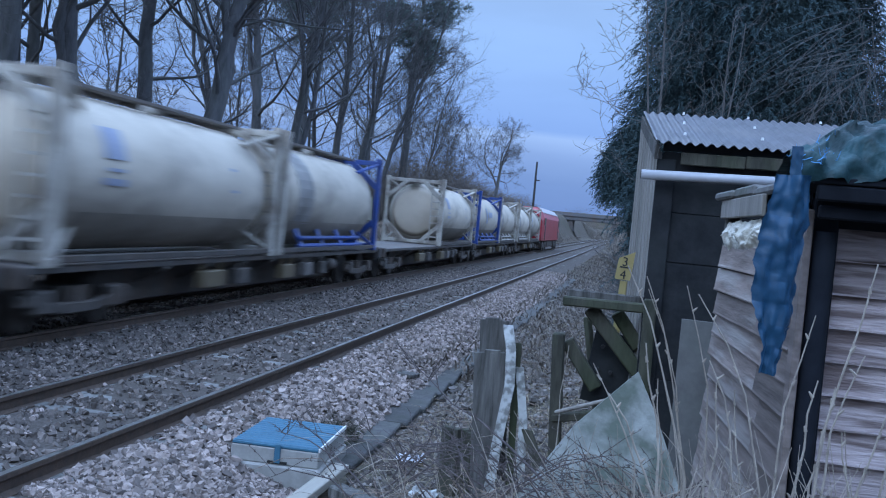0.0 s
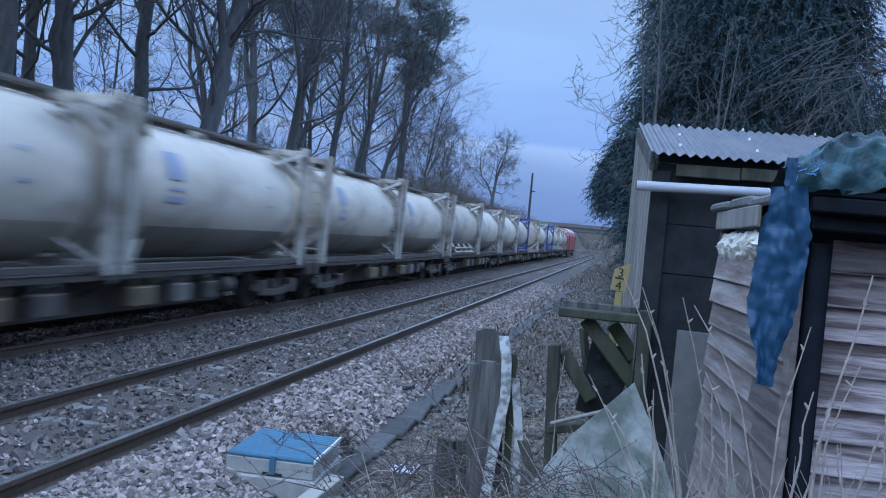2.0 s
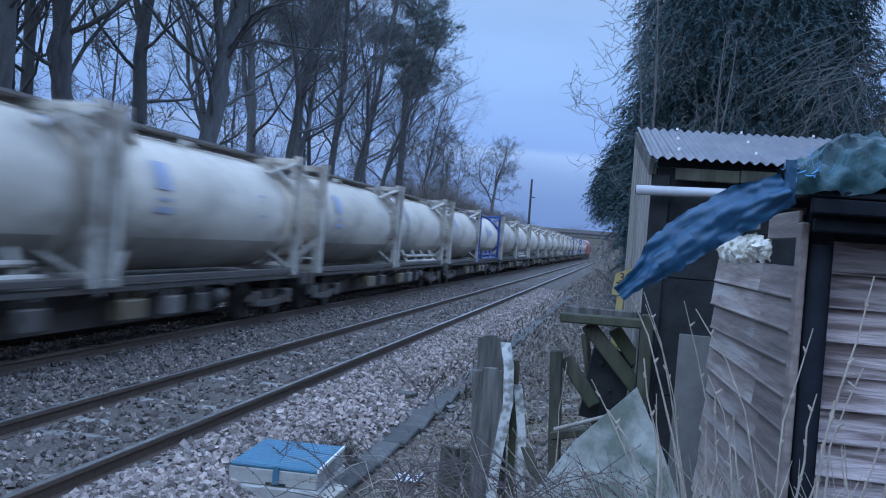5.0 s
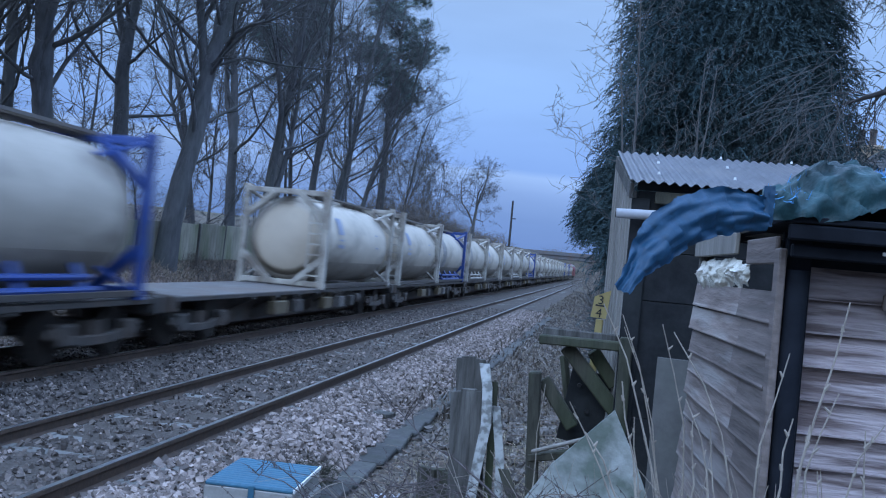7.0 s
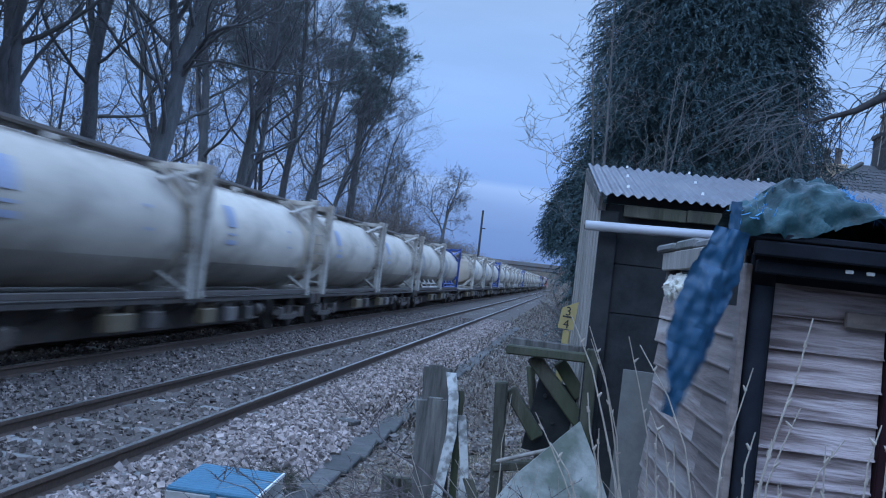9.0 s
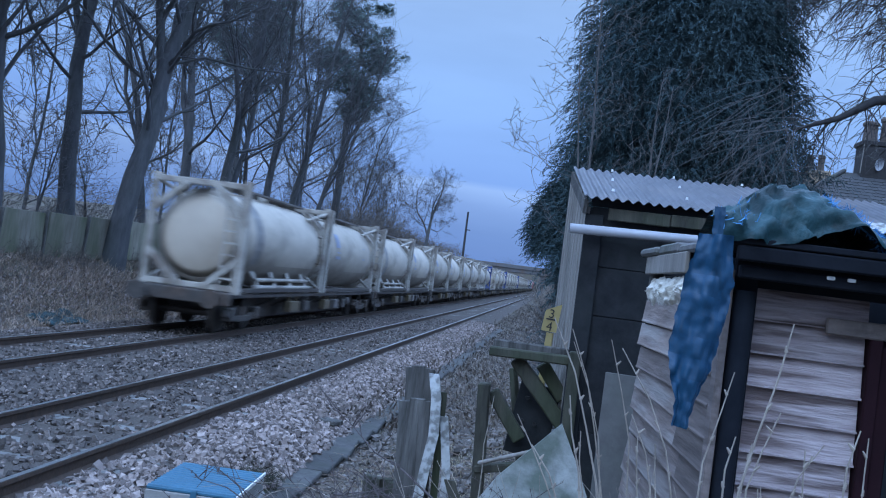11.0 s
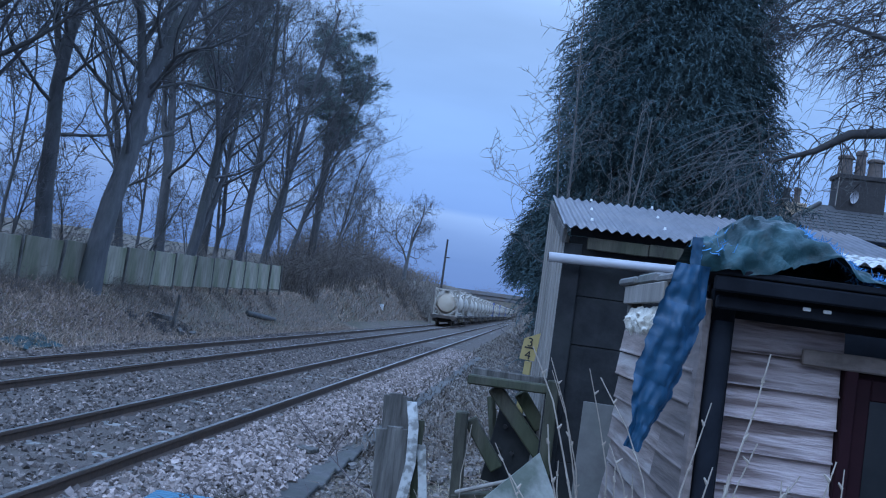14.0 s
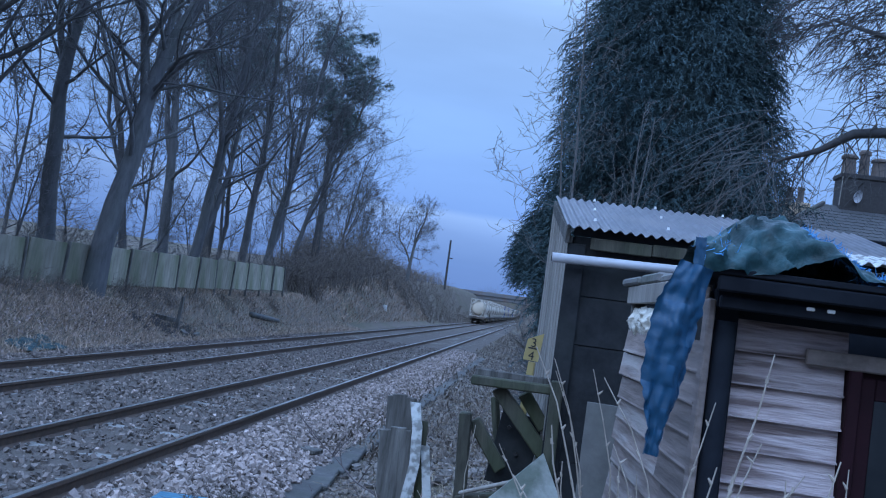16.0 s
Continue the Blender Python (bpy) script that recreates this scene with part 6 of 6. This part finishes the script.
for i in range(640):
    if i < 70:
        j = rt.uniform(0.6, 4.9)
        p = limb_pts[int(j)].lerp(limb_pts[int(j) + 1], j % 1)
        up = rt.choice((-1, 1, -1))
    else:
        p = Vector((rt.uniform(-3.4, -0.1), rt.uniform(-0.7, 0.7), 0))
        p.z = 5.0 - p.x * 0.55 + rt.uniform(-0.9, 0.9)
        up = rt.uniform(-0.3, 0.6)
    d = Vector((rt.gauss(-0.5, 0.5), rt.gauss(0, 0.4), 0.6 * up)).normalized()
    pts, r = [p], 0.011 * rt.uniform(0.5, 1.3)
    for k in range(5):
        d = (d + Vector((rt.gauss(0, 0.15), rt.gauss(0, 0.15), -0.34))).normalized()
        pts.append(pts[-1] + d * rt.uniform(0.12, 0.26))
    tw.tube(pts, [r, r * 0.8, r * 0.6, r * 0.5, r * 0.35, r * 0.2], 3, cap=False)
    for k in (1, 2, 3, 4):
        e = pts[k] + Vector((rt.gauss(-0.1, 0.15), rt.gauss(0, 0.12), rt.uniform(-0.35, 0.05)))
        tw.tube([pts[k], pts[k].lerp(e, 0.5) + Vector((0, 0, 0.03)), e], [r * 0.5, r * 0.4, r * 0.2], 3, cap=False)
part("limb", Geo().tube([(-1.3, -0.25, 4.32), (-1.15, -0.2, 4.75), (-0.95, -0.1, 5.3), (-0.7, 0, 5.9)], [0.05, 0.055, 0.06, 0.06], 7), M_POLE, right_tree, smooth=True)
part("limb", Geo().tube([(-1.35, -0.25, 4.3), (-1.2, -0.2, 3.9), (-1.0, -0.2, 3.5)], [0.04, 0.03, 0.012], 6), M_POLE, right_tree, smooth=True)
part("twig_work", tw, M_POLE, right_tree, "drooping fine twigs")

# ---------------------------------------------------------------- the house behind
house = thing("house", pose(0, 35, 0), "house with a slate hipped roof and sooty chimneys", "house")
part("wall", Geo().box((8.4, 0.6, 0.3), (20, 9, 6.5)), M_BUFFBRICK, house)
roof = Geo()
roof.v += [(8.3, 0.2, 6.45), (20.4, 0.2, 6.45), (20.4, 9.4, 6.45), (8.3, 9.4, 6.45), (11.1, 4.4, 8.25), (18.4, 4.4, 8.25)]
roof.f += [(0, 1, 5, 4), (1, 2, 5), (2, 3, 4, 5), (3, 0, 4), (3, 2, 1, 0)]
roof_ob = part("roof", roof, M_ROOFTILE, house)
slate = Geo().box((-0.19, -0.01, 0), (0.19, 0.01, 0.36)).mesh("slate", M_ROOFTILE)
slope = math.degrees(math.atan2(1.8, 4.2))
for r_ in range(9):
    for c_ in range(14):
        x = 8.9 + 0.42 * c_ + 0.21 * (r_ % 2)
        y, z = 0.22 + 0.40 * r_, 6.47 + 0.40 * 1.8 / 4.2 * r_
        if x > 8.45 + 2.8 * (z - 6.4) / 1.85:
            part("slate", slate, None, roof_ob, m=pose(x, y, z, -(90 - slope) + random.uniform(-1, 1), 0, 0))
part("gutter", Geo().box((8.2, 0.05, 6.3), (20.4, 0.2, 6.44), None, 0.02), M_BLACKPAINT, house)
part("hip", Geo().tube([(8.3, 0.2, 6.5), (11.1, 4.4, 8.3)], 0.09, 8), M_ROOFTILE, house)


def chimney(x0, x1, y0, y1, z0, z1, pots, material, label):
    ch = part("chimney", Geo().box((x0, y0, z0), (x1, y1, z1 - 0.2), None, 0.02).box((x0 - 0.07, y0 - 0.07, z1 - 0.2), (x1 + 0.07, y1 + 0.07, z1), None, 0.03), material, house, label)
    for k, (px, r, hh) in enumerate(pots):
        part("chimney_pot", Geo().lathe([(r, 0), (r * 0.85, hh * 0.8), (r * 1.1, hh * 0.82), (r * 1.1, hh * 0.92), (r * 0.8, hh)], 14, Matrix.Translation((px, (y0 + y1) / 2, z1)) @ Matrix.Rotation(radians(90), 4, "X")), M_POT, ch)
    return ch


big = chimney(11.6, 13.5, 3.9, 4.9, 7.9, 9.55, ((11.95, 0.3, 0.85), (12.55, 0.22, 1.1), (13.15, 0.31, 0.8)), M_BRICK, "sooty brick chimney stack")
part("satellite_dish", Geo().lathe([(0.02, 0.08), (0.16, 0.05), (0.26, -0.03), (0.27, -0.03), (0.17, 0.07), (0.02, 0.1)], 18, pose(12.2, 3.7, 8.6, 15, 0, 40)), M_PIPE, big)
part("aerial_mast", Geo().tube([(11.55, 3.85, 8.2), (11.65, 3.85, 10.6)], 0.02, 6), M_GREYWOOD, big)
chimney(10.0, 10.95, 6.0, 6.8, 6.7, 8.45, ((10.22, 0.15, 0.66), (10.68, 0.15, 0.72)), M_BUFFBRICK, "buff brick chimney stack")

# ---------------------------------------------------------------- stems and brambles before the camera
def cane(pts, r, name, label, material=M_STEM, nodes=0.0, group="tall dead stems"):
    g = Geo()
    pts = [Vector(p) for p in pts]
    g.tube(pts, [0.75 * r * (1 - 0.6 * i / (len(pts) - 1)) for i in range(len(pts))], 6)
    if nodes:
        for p, q in zip(pts, pts[1:]):
            m_ = p.lerp(q, 0.5)
            g.tube([m_, m_ + Vector((random.uniform(-0.02, 0.02), -0.004, 0.018))], [r * 0.9, r * 0.4], 5)
    return solid(name, g, material, label, "plant stem", group)


# foot, depth, head and height of each stem
STEMS = [(0.62, 3, 0.757, 2.02), (0.64, 3.1, 0.695, 1.62), (0.75, 3, 0.88, 1.66), (0.93, 3, 0.975, 1.72), (1.02, 3, 1, 1.7), (0.58, 3.4, 0.665, 1.82),
        (0.4, 4.6, 0.12, 1.85), (0.36, 4.4, 0.13, 1.8), (0.42, 4, 0.27, 1.85), (0.26, 4.2, 0.19, 1.42), (0.5, 3.6, 0.44, 1.5), (-0.32, 6, -0.3, 1.3),
        (0.31, 3.6, 0.019, 1.924), (0.548, 3.4, 0.277, 1.853), (0.356, 3.2, 0.343, 1.577), (0.2, 3.3, 0.098, 1.67), (0.13, 3.5, -0.085, 1.551), (0.672, 3.1, 0.76, 1.73),
        (0.188, 3.3, -0.008, 1.48), (0.436, 3.2, 0.317, 1.647), (0.829, 3, 0.832, 1.637), (0.609, 3.2, 0.655, 1.622), (0.748, 3, 0.691, 1.497)]
for k, (x0, y, x1, z1) in enumerate(STEMS):
    z0 = 2.0 - y * math.tan(radians(16.5 if y < 5 else 14))
    bow = 1.7 + 0.5 * (k % 3)
    pts = [(x0 + (x1 - x0) * (i / 5) ** bow + 0.008 * math.sin(i * 2.1 + k), y, z0 + (z1 - z0) * i / 5) for i in range(6)]
    r = (0.0075, 0.006, 0.0065)[k % 3]
    cane(pts, r, "dead_stem", "tall pale dead plant stem with nodes", nodes=1.0)

rb = random.Random(50)
for k in range(150):
    x, y = rb.uniform(-0.9, 1.0), rb.uniform(3.2, 5.4)
    z = ground_z(x, y)
    top = 2.03 - y * math.tan(radians(rb.uniform(11.5, 17.0)))
    d = Vector((rb.gauss(0, 0.5), rb.gauss(0, 0.2), 0))
    pts = [Vector((x, y, z))]
    for i in range(1, 7):
        t = i / 6
        pts.append(Vector((x, y, z)) + d * t * 0.9 + Vector((rb.gauss(0, 0.03), rb.gauss(0, 0.03), (top - z) * math.sin(min(1.0, t * 1.25) * math.pi / 2) - 0.25 * t * t)))
    cane(pts, rb.uniform(0.002, 0.0055), "bramble", "arching thorny bramble cane", rb.choice((M_BRAMBLE, M_BRAMBLE, M_STEM)), group="brambles before the fence")
for k in range(60):
    x, y = rb.uniform(0.2, 1.1), rb.uniform(2.9, 4.2)
    z = 2.03 - y * math.tan(radians(17))
    h_ = rb.uniform(0.15, 0.42)
    cane([(x, y, z - 0.4), (x + rb.gauss(0, 0.03), y, z + h_ * 0.5), (x + rb.gauss(0, 0.09), y, z + h_)], rb.uniform(0.002, 0.004), "dead_stem", "thin pale dead plant stem")
tangle = Geo()
for k in range(150):
    x, y = rb.gauss(0.45, 0.4), rb.uniform(2.9, 4.3)
    z = 2.03 - y * math.tan(radians(18))
    top = 2.03 - y * math.tan(radians(rb.uniform(11.0, 16.5)))
    lean = rb.gauss(0, 0.3)
    p, q = Vector((x, y, z - 0.3)), Vector((x + lean, y + rb.gauss(0, 0.08), top))
    tangle.tube([p, p.lerp(q, 0.6) + Vector((rb.gauss(0, 0.02), 0, 0)), q], [0.0028, 0.0022, 0.001], 3, cap=False)
    if k % 3 == 0:
        j = p.lerp(q, rb.uniform(0.6, 0.9))
        tangle.tube([j, j + Vector((rb.gauss(0, 0.06), rb.gauss(0, 0.03), rb.uniform(0.01, 0.07)))], [0.0016, 0.0008], 3, cap=False)
solid("dead_stem_tangle", tangle, M_STEM, "tangle of thin pale dead stems before the shed", "dead stems", kind="stuff")
# the dark brambles arching over the gravel, with side shoots
def bramble(pts, r0, seed, shoots=5):
    rng = random.Random(seed)
    g = Geo()
    pts = [Vector(p) for p in pts]
    g.tube(pts, [r0 * (1 - 0.75 * i / (len(pts) - 1)) for i in range(len(pts))], 6)
    for k in range(shoots):
        j = rng.randrange(0, len(pts) - 1)
        p = pts[j].lerp(pts[j + 1], rng.random())
        q = p + Vector((rng.gauss(-0.05, 0.12), rng.gauss(0, 0.05), rng.uniform(0.02, 0.16)))
        g.tube([p, p.lerp(q, 0.6) + Vector((0, 0, 0.01)), q], [r0 * 0.5, r0 * 0.4, r0 * 0.2], 4)
        for n in range(3):
            t = p.lerp(q, rng.random())
            g.tube([t, t + Vector((rng.gauss(0, 0.012), 0, 0.015))], [0.003, 0.001], 3)
    return solid("bramble", g, M_DARKCANE, "dark bramble cane arching over the gravel", "plant stem", "brambles before the fence")


M_DARKCANE = mat("dark_bramble_cane", (0.05, 0.04, 0.04), (0.12, 0.095, 0.09), 8, 0.8, 0.0)
bramble([(-0.357, 5.6, 0.517), (-0.602, 5.8, 0.646), (-0.824, 6.0, 0.739), (-1.055, 6.2, 0.786), (-1.268, 6.4, 0.904), (-1.526, 6.6, 1.018)], 0.010, 1, 8)
bramble([(-0.75, 5.2, 0.25), (-1.013, 5.4, 0.40), (-1.304, 5.7, 0.50), (-1.581, 6.0, 0.581)], 0.008, 2, 6)
bramble([(-0.3, 5.0, 0.3), (-0.5, 5.2, 0.52), (-0.75, 5.5, 0.66), (-0.95, 5.8, 0.64)], 0.008, 3, 6)
for k in range(60):
    x, y = rb.uniform(-1.35, 0.45), rb.uniform(4.2, 5.6)
    z = 2.03 - y * math.tan(radians(rb.uniform(14.0, 17.0)))
    l = rb.uniform(0.25, 0.7)
    dx = rb.choice((-1, 1)) * l
    bramble([(x, y, z - 0.12), (x + dx * 0.3, y, z + rb.uniform(0, 0.06)), (x + dx * 0.65, y + rb.gauss(0, 0.1), z + rb.uniform(0.0, 0.12)), (x + dx, y, z + rb.uniform(-0.08, 0.14))], rb.uniform(0.003, 0.007), 100 + k, 4)
for x, y, l, a in ((-1.75, 7.35, 1.1, 64), (-1.5, 7.0, 0.9, 80), (-1.35, 8.7, 0.8, 30)):
    solid("timber_offcut", Geo().box((-0.09, -l / 2, -0.03), (0.09, l / 2, 0.07), None, 0.012), M_DARKWOOD, "dark rotten timber lying beside the old fence", "timber", "timber offcuts", m=pose(x, y, ground_z(x, y) + 0.03, 3, 2, a))


def motions():
    for ob, y, z in rolling:
        walk(ob, [(t, on_line(y + SPEED * t, z)) for t in (0, 4, 8, 12, 16)])
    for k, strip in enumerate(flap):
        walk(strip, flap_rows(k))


motions()
